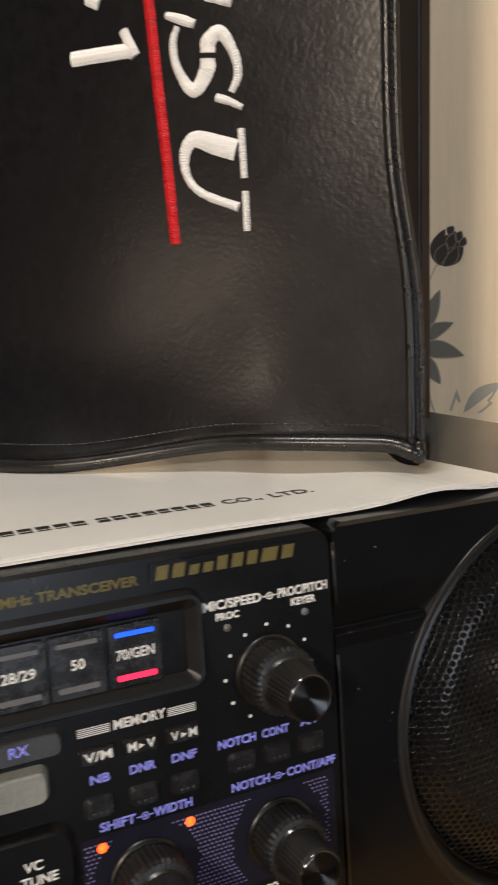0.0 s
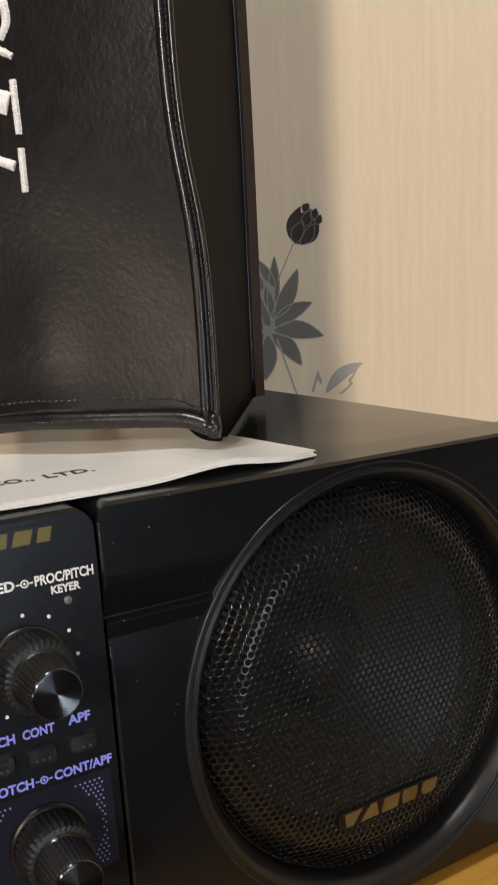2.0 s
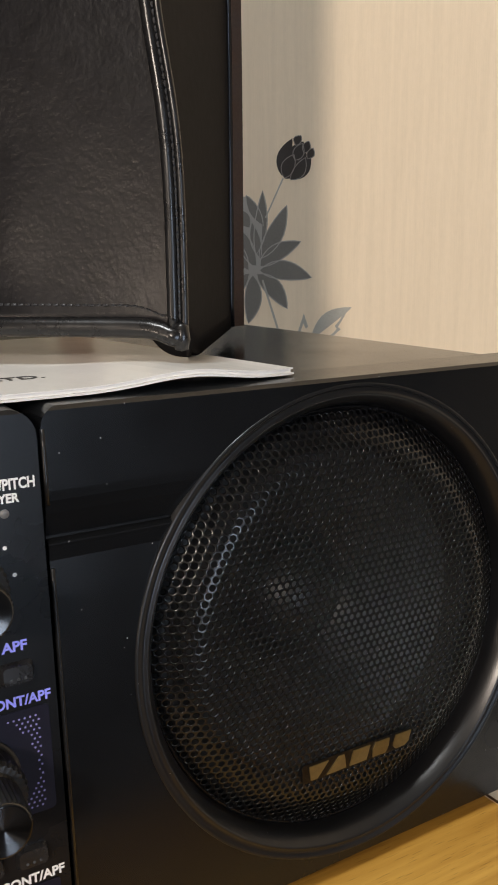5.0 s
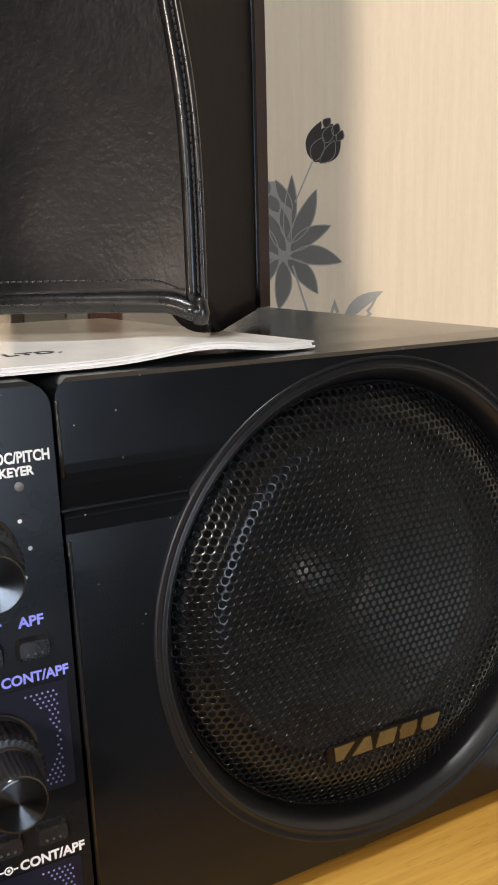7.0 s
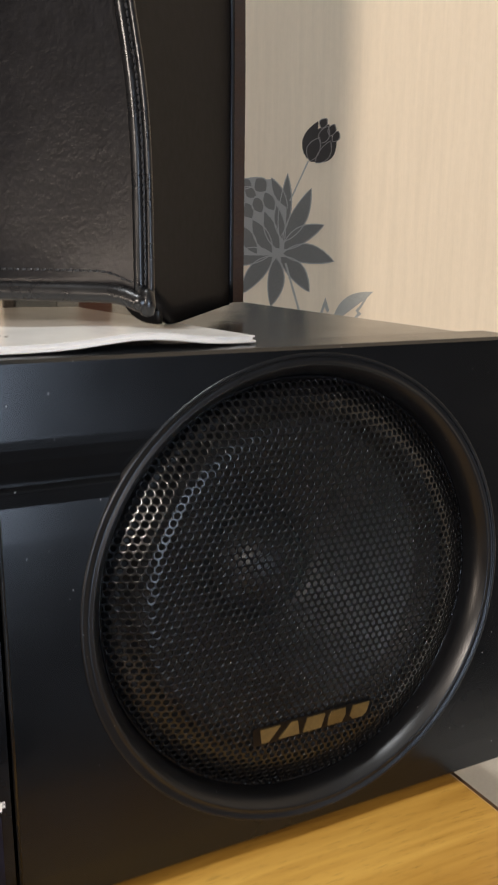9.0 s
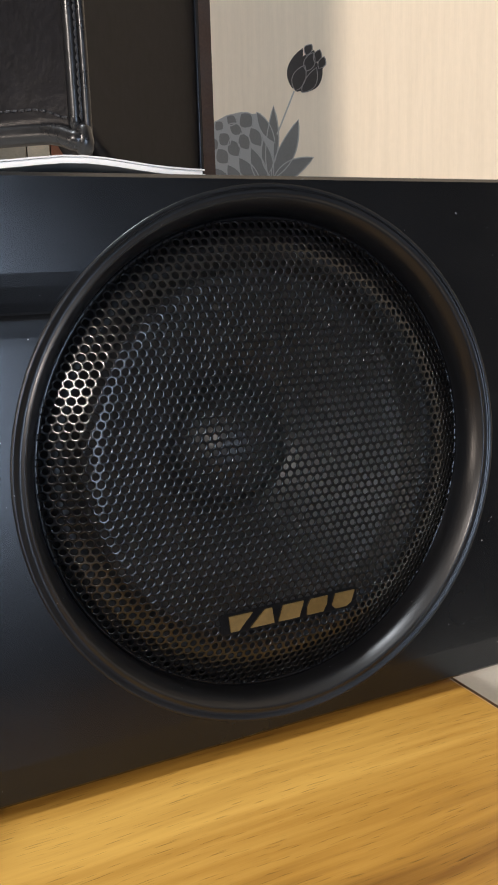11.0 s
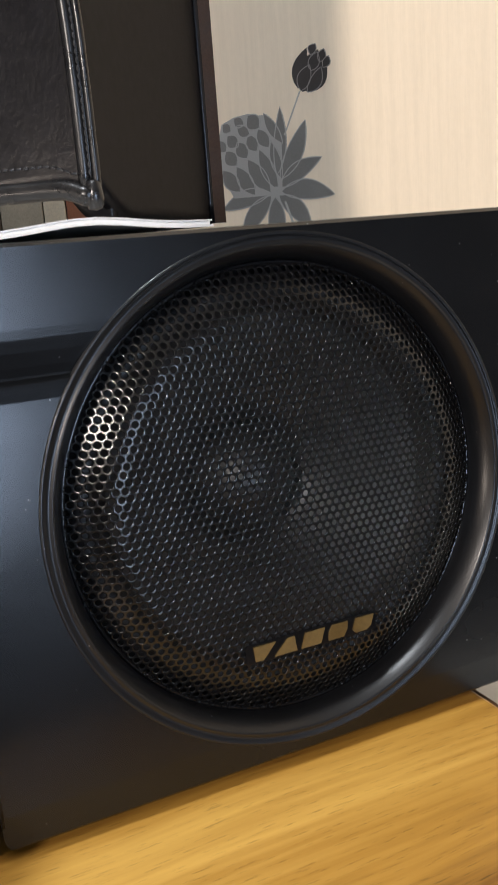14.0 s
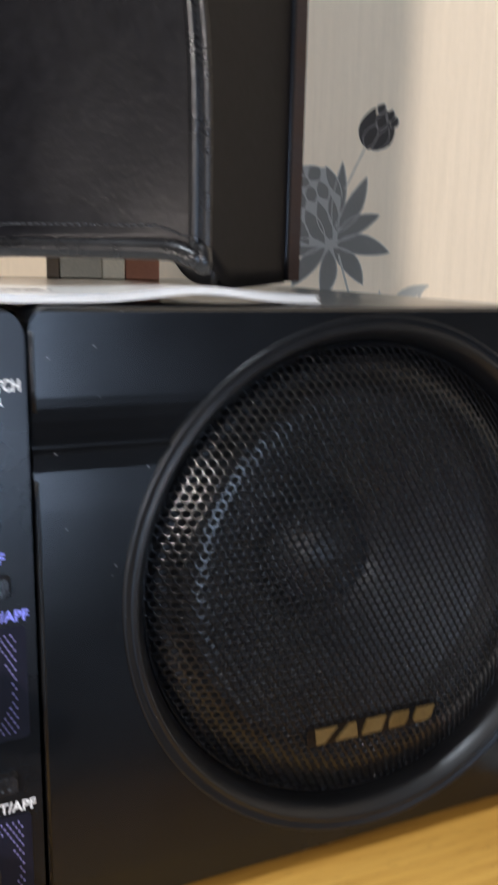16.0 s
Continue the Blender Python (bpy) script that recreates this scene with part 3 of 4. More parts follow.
part("cone", lathe([(0.0428, -0.0139), (0.0400, -0.0155), (0.0300, -0.0215), (0.0200, -0.0275), (0.0125, -0.0318), (0.0125, -0.0330)], RING, 96), M_CONE, speaker, "grey paper speaker cone", True)
part("dust_cap", lathe([(0.0136, -0.0312), (0.0132, -0.0290), (0.0120, -0.0258), (0.0100, -0.0230), (0.0072, -0.0208), (0.0038, -0.0196), (0.0, -0.0192)], RING, 48), M_CONE, speaker, "domed grey dust cap", True)
for x in (0.02, 0.126):
    for y in (0.03, 0.28):
        part("foot", lathe([(0, -0.0015), (0.007, -0.0015), (0.007, 0.004), (0, 0.004)], pose(x, y, 0), 20), M_RUBBER, speaker)

GR, PITCH, HOLE = 0.0543, 0.0020, 0.00067


def dome(r):
    """Flat in the middle, then bending over into a shallow cone that falls to the rim."""
    x = min(1.0, r / GR)
    t = max(0.0, min(1.0, (x - 0.75) / 0.13))
    return -0.0008 - 0.60 * GR * (0.13 * (t ** 3 - t ** 4 / 2) + max(0.0, x - 0.88))


def grille():
    """Perforated sheet, bulged outward: a staggered grid of round holes with rolled webs between."""
    verts, faces, shared = [], [], {}
    row = PITCH * math.sqrt(3) / 2
    n = int(GR / row) + 1
    hexr = PITCH / math.sqrt(3)

    def vertex(x, y, drop, join):
        key = (round(x * 1e6), round(y * 1e6))
        if join and key in shared:
            return shared[key]
        verts.append(tuple(RING @ Vector((x, y, dome(math.hypot(x, y)) + drop))))
        if join:
            shared[key] = len(verts) - 1
        return len(verts) - 1

    for j in range(-n, n + 1):
        for i in range(-n - 4, n + 5):
            cx, cy = (i + (j % 2) / 2) * PITCH, j * row
            if math.hypot(cx, cy) > GR - 0.0006:
                continue
            rings = []
            for rad, drop in ((None, 0), (HOLE + 0.00018, -0.00001), (HOLE + 0.00009, -0.00005), (HOLE + 0.00003, -0.00013), (HOLE, -0.00022), (HOLE, -0.00030)):
                ring = []
                for q in range(12):
                    a = math.pi * q / 6 + math.pi / 6
                    rr = hexr * (1 if q % 2 == 0 else math.sqrt(3) / 2) if rad is None else rad
                    ring.append(vertex(cx + rr * math.cos(a), cy + rr * math.sin(a), drop, rad is None))
                rings.append(ring)
            for a, b in zip(rings, rings[1:]):
                for q in range(12):
                    p = (q + 1) % 12
                    faces.append((a[q], a[p], b[p], b[q]))
    me = bpy.data.meshes.new("grille")
    me.from_pydata(verts, [], faces)
    me.materials.append(M_MESH)
    me.update()
    me.shade_smooth()
    return under(new("grille", me), speaker)


tagged(grille(), "black perforated steel grille with staggered round holes")
part("grille_rim", lathe([(0.0530, -0.0074), (0.0534, -0.0067), (0.0540, -0.0066), (0.0546, -0.0072)], RING, 96), M_MESH, speaker, smooth=True)

# maker's badge on the grille, as plain slanted blocks
badge = under(new("badge"), speaker)
badge.matrix_basis = Matrix.Identity(4)
tagged(badge, "gold badge of slanted blocks on the grille")
BADGE = face(0.0757, 0.0297, -0.0008)
part("badge_plate", prism(rounded(-0.0178, -0.0024, 0.0178, 0.0024, 0.0008), BADGE, 0.0005), M_MESH, badge)
SHAPES = ([(0.0, 1.0), (0.30, 0.0), (0.66, 0.0), (1.05, 1.0)], [(-0.05, 0.0), (0.40, 1.0), (0.70, 1.0), (1.02, 0.0)], [(0.0, 0.0), (0.0, 1.0), (0.95, 1.0), (0.95, 0.0)],
          [(0.10, 0.0), (0.02, 0.5), (0.10, 1.0), (0.86, 1.0), (0.94, 0.5), (0.86, 0.0)], [(0.04, 1.0), (0.04, 0.24), (0.24, 0.0), (0.76, 0.0), (0.96, 0.24), (0.96, 1.0)])
for k, shape in enumerate(SHAPES):
    pts = [(-0.0172 + k * 0.0069 + 0.0056 * x + 0.0014 * y, -0.0018 + 0.0036 * y) for x, y in shape]
    part("badge_block", prism(pts, BADGE @ Matrix.Translation((0, 0, 0.0005)), 0.0004), M_GOLD, badge)

# ---- the radio ----
radio = thing("radio_transceiver", (-0.2, 0.15, -0.0015), "black radio transceiver with lit keys and knurled knobs", "radio")
X0, X1 = -0.42, -0.0017
RPROFILE = [(0.0010, 0.1265), (0.0, 0.1257), (0.0, 0.0064), (0.0008, 0.0014), (0.0160, 0.0014), (0.0160, 0.1265)]
rpanel = under(link("front_panel", front_bar(X0, X1, RPROFILE), M_PANEL), radio)
routline = prism(rounded(X0 + 0.0002, 0.0012, X1 - 0.0002, 0.1266, 0.0055), pose(0, -0.03, 0, 90, 0, 0), -0.08)
carved(rpanel, [("INTERSECT", routline)])
part("body", boxed((X0 + 0.001, 0.0165, 0.0035), (X1 - 0.0010, 0.320, 0.1250), 0.0010), M_CASE, radio)
# Added black strip that stands for the shade in the gap beside the speaker.
part("gap_shade_strip", boxed((-0.0026, 0.0065, 0.008), (-0.0012, 0.30, 0.1215), 0.0003), M_RUBBER, radio)
for x in (-0.39, -0.03):
    for y in (0.03, 0.28):
        part("foot", lathe([(0, -0.0015), (0.008, -0.0015), (0.008, 0.004), (0, 0.004)], pose(x, y, 0), 20), M_RUBBER, radio)


def plate(name, x0, z0, x1, z1, r, mat, parent, off=0.0, depth=0.0008, label="", draft=0.0):
    """A rounded plate on the radio's front; draft narrows its outer face."""
    cx, cz = (x0 + x1) / 2, (z0 + z1) / 2
    m = face(cx, cz, off)
    pts = rounded(x0 - cx, z0 - cz, x1 - cx, z1 - cz, r, 4)
    if not draft:
        return part(name, prism(pts, m, depth), mat, parent, label)
    bm = bmesh.new()
    kx, kz = 1 - 2 * draft / (x1 - x0), 1 - 2 * draft / (z1 - z0)
    low = [bm.verts.new(m @ Vector((x, y, 0))) for x, y in pts]
    top = [bm.verts.new(m @ Vector((x * kx, y * kz, depth))) for x, y in pts]
    bm.faces.new(low[::-1])
    bm.faces.new(top)
    for i in range(len(pts)):
        j = (i + 1) % len(pts)
        bm.faces.new((low[i], low[j], top[j], top[i]))
    bmesh.ops.recalc_face_normals(bm, faces=bm.faces)
    return part(name, bm, mat, parent, label)


def frame_ring(name, x0, z0, x1, z1, r, wide, mat, parent, height):
    """A sloping raised surround round the band keys."""
    cx, cz = (x0 + x1) / 2, (z0 + z1) / 2
    m = face(cx, cz)
    bm = bmesh.new()
    loops = []
    for inset, h in ((0, 0), (wide * 0.25, height), (wide * 0.45, height), (wide, 0.0003)):
        pts = rounded(x0 - cx + inset, z0 - cz + inset, x1 - cx - inset, z1 - cz - inset, max(0.0006, r - inset), 5)
        loops.append([bm.verts.new(m @ Vector((x, y, h))) for x, y in pts])
    for a, b in zip(loops, loops[1:]):
        for i in range(len(a)):
            j = (i + 1) % len(a)
            bm.faces.new((a[i], a[j], b[j], b[i]))
    bmesh.ops.recalc_face_normals(bm, faces=bm.faces)
    return part(name, bm, mat, parent, "sloping glossy black surround")


frame_ring("key_surround", -0.300, 0.0945, -0.0352, 0.1178, 0.0040, 0.0046, M_RIM, radio, 0.0022)
for x, word, lit in ((-0.0892, "", 0), (-0.0768, "28/29", 0), (-0.0644, "50", 0), (-0.0517, "70/GEN", 1)):
    key = plate("band_key", x - 0.0058, 0.0988, x + 0.0058, 0.1125, 0.0006, M_KEY, radio, 0.0, 0.0009)
    plate("upper_indicator", x - 0.0044, 0.1099, x + 0.0044, 0.1109, 0.0003, M_LED_BLUE if lit else M_OFFBAR, key, 0.0009, 0.0003, "glowing blue bar" if lit else "")
    plate("lower_indicator", x - 0.0044, 0.1002, x + 0.0044, 0.1014, 0.0003, M_LED_RED if lit else M_OFFBAR, key, 0.0009, 0.0003, "glowing red bar" if lit else "")
    plate("marker", x - 0.0011, 0.1138, x + 0.0011, 0.1146, 0.0003, M_OFFBAR, radio, 0.0, 0.0003)
    if word:
        lettering(word, face(x, 0.1058, 0.0010), 0.0022, M_WHITE, key, width=0.0086 if lit else None, bold=0.00006)

# gold model strip as plain blocks, and the readable words before it
strip = plate("model_strip", -0.0472, 0.1198, -0.0106, 0.1245, 0.0004, M_PANEL, radio, 0.0, 0.0004)
for k, w in enumerate((0.0034, 0.0034, 0.0028, 0.0028, 0.0030, 0.0034, 0.0030, 0.0048, 0.0036)):
    x = -0.0460 + sum((0.0034, 0.0034, 0.0028, 0.0028, 0.0030, 0.0034, 0.0030, 0.0048, 0.0036)[:k]) + k * 0.00055
    tall = 0.0022 if k in (2, 3) else 0.0031
    pts = [(0, 0), (w * 0.8, 0), (w, tall), (w * 0.2, tall)]
    part("gold_block", prism(pts, face(x, 0.1206, 0.0004), 0.0002), M_GOLDINK, strip)
lettering("MHz TRANSCEIVER", face(-0.0645, 0.1212, 0.0001), 0.0021, M_GOLDINK, radio, width=0.0295, bold=0.00008)


def words(text, x0, x1, z, h, mat, bold=0.00009):
    return lettering(text, face((x0 + x1) / 2, z, 0.0001), h, mat, radio, width=x1 - x0, bold=bold)


def ring_mark(x, z, mat, r=0.0009):
    part("ring_mark", lathe([(r, 0.00005), (r, 0.00012), (r * 0.68, 0.00012), (r * 0.68, 0.00005)], face(x, z), 20), mat, radio)
    part("ring_dot", lathe([(r * 0.36, 0.00005), (r * 0.36, 0.00012), (0, 0.00012)], face(x, z), 12), mat, radio)
    for s in (-1, 1):
        plate("dash", x + s * r * 1.6 - r * 0.5, z - 0.00016, x + s * r * 1.6 + r * 0.5, z + 0.00016, 0.00005, mat, radio, 0.00005, 0.00007)


words("MIC/SPEED", -0.0352, -0.0206, 0.1123, 0.0021, M_WHITE)
words("PROC/PITCH", -0.0162, -0.0030, 0.1123, 0.0021, M_WHITE)
ring_mark(-0.0184, 0.1123, M_WHITE)
words("PROC", -0.0322, -0.0264, 0.1095, 0.0016, M_WHITE)
words("KEYER", -0.0130, -0.0064, 0.1096, 0.0017, M_WHITE)
for x in (-0.0296, -0.0094):
    part("indicator", lathe([(0.0009, 0), (0.0009, 0.0003), (0.0005, 0.0006), (0, 0.0007)], face(x, 0.1068), 16), M_OFFBAR, radio)
for s in range(2):
    x0, x1 = ((-0.0657, -0.0585), (-0.0452, -0.0385))[s]
    for k in range(5):
        plate("rule", x0, 0.0895 + k * 0.00042, x1, 0.08972 + k * 0.00042, 0.00008, M_WHITE, radio, 0.00005, 0.00006)
words("MEMORY", -0.0578, -0.0458, 0.0905, 0.0021, M_WHITE)
for x, w, u in ((-0.0616, "V/M", "NB"), (-0.0520, "M▸V", "DNR"), (-0.0421, "V▸M", "DNF")):
    key = plate("memory_key", x - 0.0042, 0.0830, x + 0.0042, 0.0871, 0.0009, M_KEY, radio, 0.0, 0.0010, "", 0.0005)
    if "▸" in w:
        lettering(w[0], face(x - 0.0021, 0.0850, 0.00102), 0.0020, M_WHITE, key, bold=0.00005)
        lettering(w[2], face(x + 0.0022, 0.0850, 0.00102), 0.0020, M_WHITE, key, bold=0.00005)
        part("arrow", prism([(-0.0006, -0.0006), (0.0007, 0), (-0.0006, 0.0006)], face(x, 0.0850, 0.00100), 0.00007), M_WHITE, key)
    else:
        lettering(w, face(x, 0.0850, 0.00102), 0.0020, M_WHITE, key, width=0.0062, bold=0.00005)
    words(u, x - 0.0008 * len(u) - 0.0006, x + 0.0008 * len(u) + 0.0006, 0.0795, 0.0019, M_BLUE)


def dot_key(x, z, dots=3):
    key = plate("push_button", x - 0.0035, z - 0.0024, x + 0.0035, z + 0.0024, 0.0011, M_KEY, radio, 0.0, 0.0014, "", 0.0006)
    for k in range(dots):
        part("raised_dot", lathe([(0.0003, 0.0), (0.0003, 0.0002), (0, 0.00025)], face(x + (k - (dots - 1) / 2) * 0.0014, z - 0.0008, 0.0014), 8), M_GREYKEY, key)


for x in (-0.0622, -0.0522, -0.0422):
    dot_key(x, 0.0734)
for x in (-0.0280, -0.0189, -0.0097):
    dot_key(x, 0.0746)
    dot_key(x, 0.0352)
words("NOTCH", -0.0337, -0.0241, 0.0796, 0.0020, M_BLUE)
words("CONT", -0.0225, -0.0154, 0.0796, 0.0020, M_BLUE)
words("APF", -0.0122, -0.0071, 0.0800, 0.0020, M_BLUE)
words("NOTCH", -0.0310, -0.0212, 0.0686, 0.0020, M_BLUE)
words("CONT/APF", -0.0166, -0.0032, 0.0686, 0.0020, M_BLUE)
ring_mark(-0.0189, 0.0686, M_BLUE)
words("CO.", -0.0243, -0.0201, 0.0414, 0.0020, M_WHITE)
words("SHIFT", -0.0625, -0.0543, 0.0684, 0.0020, M_BLUE)
words("WIDTH", -0.0500, -0.0408, 0.0684, 0.0020, M_BLUE)
ring_mark(-0.0521, 0.0684, M_BLUE)
words("NOTCH", -0.0310, -0.0212, 0.0299, 0.0020, M_WHITE)
words("CONT/APF", -0.0166, -0.0032, 0.0299, 0.0020, M_WHITE)
ring_mark(-0.0189, 0.0299, M_WHITE)
plate("receive_key", -0.0950, 0.0876, -0.0690, 0.0934, 0.0016, M_GREYKEY, radio, 0.0, 0.0026, "rounded grey key", 0.0008)
lettering("RX", face(-0.0785, 0.0909, 0.0027), 0.0022, M_BLUE, radio, bold=0.00006)
plate("pale_key", -0.0960, 0.0778, -0.0724, 0.0862, 0.0020, M_PALEKEY, radio, 0.0, 0.0030, "pale grey rounded key", 0.0012)
plate("tune_key", -0.0940, 0.0560, -0.0680, 0.0730, 0.0045, M_PANEL, radio, 0.0, 0.0028, "large black rounded key", 0.0015)
lettering("VC", face(-0.0775, 0.0660, 0.0029), 0.0021, M_WHITE, radio, bold=0.00006)
lettering("TUNE", face(-0.0765, 0.0628, 0.0029), 0.0021, M_WHITE, radio, bold=0.00006)
for x in (-0.0418, -0.0623):
    part("orange_lamp", lathe([(0.0011, 0), (0.0011, 0.0004), (0.0007, 0.0009), (0, 0.0011)], face(x, 0.0640), 16), M_LED_ORANGE, radio, "glowing orange dot", True)
KNOBS = ((-0.0196, 0.0945, 0), (-0.0194, 0.0545, 1), (-0.0526, 0.0545, 1), (-0.0194, 0.0165, 1))


def knob(x, z):
    """Twin knob: a knurled outer ring and a slimmer stem with a turned metal cap."""
    m = face(x, z)
    k = under(new("twin_knob"), radio)
    part("collar", lathe([(0.0088, 0), (0.0088, 0.0010), (0.0078, 0.0012)], m, 40), M_RIM, k, smooth=True)
    part("outer_ring", lathe([(0.0072, 0.0010), (0.0080, 0.0016), (0.0081, 0.0080), (0.0076, 0.0092), (0.0062, 0.0095)], m, 72, 1, 0.00035, (1, 3)), M_KNOB, k, "knurled black ring")
    part("waist", lathe([(0.0064, 0.0090), (0.0060, 0.0100), (0.0057, 0.0104)], m, 40), M_STEEL, k, "dull metal collar", True)
    part("stem", lathe([(0.0058, 0.0100), (0.0060, 0.0110), (0.0055, 0.0185), (0.0051, 0.0196)], m, 72, 1, 0.0002, (1, 2)), M_KNOB, k)
    part("cap", lathe([(0.0052, 0.0194), (0.0050, 0.0199), (0.0046, 0.0199), (0.0006, 0.0193), (0, 0.01925)], m, 48), M_CAP, k, "turned metal end cap", True)
    for i in range(11):
        a = radians(-60 + 30 * i)
        part("tick", lathe([(0.00044, 0.00005), (0.00044, 0.00015), (0, 0.00016)], face(x + 0.0112 * math.cos(a), z + 0.0112 * math.sin(a)), 8), M_WHITE, radio)


for x, z, _ in KNOBS:
    knob(x, z)


def dotted(x0, x1, z0, z1, step, keep):
    verts, faces = [], []
    row = step * 0.866
    for j in range(int((z1 - z0) / row)):
        for i in range(int((x1 - x0) / step)):
            x, z = x0 + (i + 0.5 * (j % 2)) * step, z0 + j * row
            if any(math.hypot(x - a, z - b) < 0.0124 for a, b in keep):
                continue
            m = face(x, z, 0.00022)
            n = len(verts)
            verts += [tuple(m @ Vector((0.00025 * math.cos(math.pi * q / 3), 0.00025 * math.sin(math.pi * q / 3), 0))) for q in range(6)]
            faces.append(tuple(range(n, n + 6)))
    me = bpy.data.meshes.new("dot_print")
    me.from_pydata(verts, [], faces)
    me.materials.append(M_VIOLET)
    return tagged(under(new("dot_print", me), radio), "pale violet printed dot pattern", kind="stuff")


plate("navy_field", -0.0668, 0.0440, -0.0038, 0.0668, 0.0010, M_NAVY, radio, 0.0, 0.0002)
dotted(-0.0660, -0.0046, 0.0455, 0.0666, 0.00112, [k[:2] for k in KNOBS])
plate("lower_field", -0.0668, 0.0085, -0.0042, 0.0284, 0.0010, M_NAVY, radio, 0.0, 0.0002)
dotted(-0.0660, -0.0050, 0.0092, 0.0284, 0.00112, [k[:2] for k in KNOBS])

# ---- the booklet on top ----
booklet = thing("booklet", (-0.03, 0.06, 0.1262), "white stapled booklet lying on the radio and speaker", "booklet")


def rise(x, y):
    """Height of the wavy booklet over the tops."""
    w = 0.0024 * math.exp(-((x - 0.036) / 0.0145) ** 2) + 0.0006 * math.exp(-((x + 0.030) / 0.020) ** 2)
    return w * max(0.15, 1 - y / 0.09) + 0.00015 * math.sin(x * 90 + 1.0) + 0.0002


def sheet(z0, thick, grow):
    bm = bmesh.new()
    nx, ny = 48, 16
    grid = []
    for layer in (0, 1):
        rows = []
        for j in range(ny + 1):
            r = []
            for i in range(nx + 1):
                s, t = i / nx, j / ny
                xr = 0.0650 - grow - 0.012 * t
                x = -0.155 + (xr + 0.155) * s
                y = 0.0068 + 0.0022 * (1 - s) ** 2 + grow + t * 0.112
                if s > 0.9:
                    y += 0.006 * ((s - 0.9) / 0.1) ** 2 * (1 - t) * 0.5
                r.append(bm.verts.new((x, y, 0.1266 + rise(x, y) + z0 + layer * thick)))
            rows.append(r)
        grid.append(rows)
    for rows, flip in ((grid[0], True), (grid[1], False)):
        for j in range(ny):
            for i in range(nx):
                q = (rows[j][i], rows[j][i + 1], rows[j + 1][i + 1], rows[j + 1][i])
                bm.faces.new(q[::-1] if flip else q)
    ring = lambda rows: rows[0] + [r[-1] for r in rows[1:]] + rows[-1][-2::-1] + [r[0] for r in rows[-2:0:-1]]
    a, b = ring(grid[0]), ring(grid[1])
    for i in range(len(a)):
        j = (i + 1) % len(a)
        bm.faces.new((a[i], a[j], b[j], b[i]))
    bmesh.ops.recalc_face_normals(bm, faces=bm.faces)
    return bm


part("back_cover", sheet(0.0, 0.00045, 0.0), M_PAPER, booklet)
part("page_block", sheet(0.00050, 0.00070, 0.0006), M_PAPER, booklet, "thin white inner pages")
part("front_cover", sheet(0.00126, 0.00032, 0.0002), M_GLOSSPAPER, booklet, "glossy white printed cover")
random.seed(4)
for x0, x1, count in ((-0.0780, -0.0524, 6), (-0.0505, -0.0191, 8)):
    step = (x1 - x0) / count
    for k in range(count):
        w, cut = step * 0.80, random.uniform(0.25, 0.6)
        for lo, hi in ((0.0, cut - 0.08), (cut + 0.08, 1.0)):
            y0 = 0.0255 + 0.0045 * lo
            bm = bmesh.new()
            for q in ((x0 + k * step, y0), (x0 + k * step + w, y0), (x0 + k * step + w, 0.0255 + 0.0045 * hi), (x0 + k * step, 0.0255 + 0.0045 * hi)):
                bm.verts.new((q[0], q[1], 0.1266 + rise(*q) + 0.00166))
            bm.faces.new(bm.verts)
            bmesh.ops.solidify(bm, geom=bm.faces[:], thickness=0.00005)
            part("print_bar", bm, M_INK, booklet)

for word, x0, x1 in (("CO.,", -0.0173, -0.0065), ("LTD.", -0.0034, 0.0090)):
    mid = (x0 + x1) / 2
    slope = math.degrees(math.atan2(rise(x1, 0.028) - rise(x0, 0.028), x1 - x0))
    lettering(word, pose(mid, 0.0277, 0.1266 + rise(mid, 0.028) + 0.00172, 0, -slope, 0), 0.0044, M_INK, booklet, width=x1 - x0, bold=0.00010)

# ---- books behind, on top of the speaker unit ----
for k, (u, w, h, i) in enumerate(((-0.006, 0.0060, 0.150, 0), (0.0005, 0.0200, 0.165, 1), (0.021, 0.0105, 0.160, 2), (0.0320, 0.0165, 0.155, 3))):
    BK = pose(0.066, 0.272, 0.1250, 0, 0, -16)
    book = thing("book", BK @ Vector((u + w / 2, 0, 0)), ("tan", "grey-beige", "cream", "red-brown")[i] + " upright book on the speaker's top", "book", "row of books")
    part("spine", boxed((u, -0.002, 0), (u + w, 0.0, h), 0.0006, m=BK), M_BOOKS[i], book)
    for s in (0, w - 0.0016):
        part("board", boxed((u + s, 0.0001, 0), (u + s + 0.0016, 0.032, h), 0.0004, m=BK), M_BOOKS[i], book)
    part("page_block", boxed((u + 0.0018, 0.0002, 0.002), (u + w - 0.0018, 0.031, h - 0.002), m=BK), M_PAPER, book)

# ---- the dust cover standing on the booklet ----
cover = thing("dust_cover", (0.03, 0.08, 0.1275), "black leatherette dust cover with stitched piping, standing on end", "dust cover")
PC = Vector((0.0432, 0.0253, 0.0))
FDIR = Vector((-0.65, 0.76, 0)).normalized()
FNOR = Vector((-0.76, -0.65, 0)).normalized()
BACK = Vector((0.1100, 0.1160, 0.0))
SDIR = (BACK - PC).normalized()
SLEN = (BACK - PC).length
SNOR = Vector((SDIR.y, -SDIR.x, 0))
TOPZ, FW = 0.46, 0.19


def edge_shift(z):
    """How far the front's right edge wanders inward with height."""
    return 0.0068 / (1 + math.exp(-(z - 0.199) / 0.010))


def hem(a):
    """Height of the front's lower edge at a from the right-hand corner."""
    return 0.1374 - 0.0024 * math.exp(-(a / 0.005) ** 2) - 0.0072 * ease((a - 0.045) / 0.07)


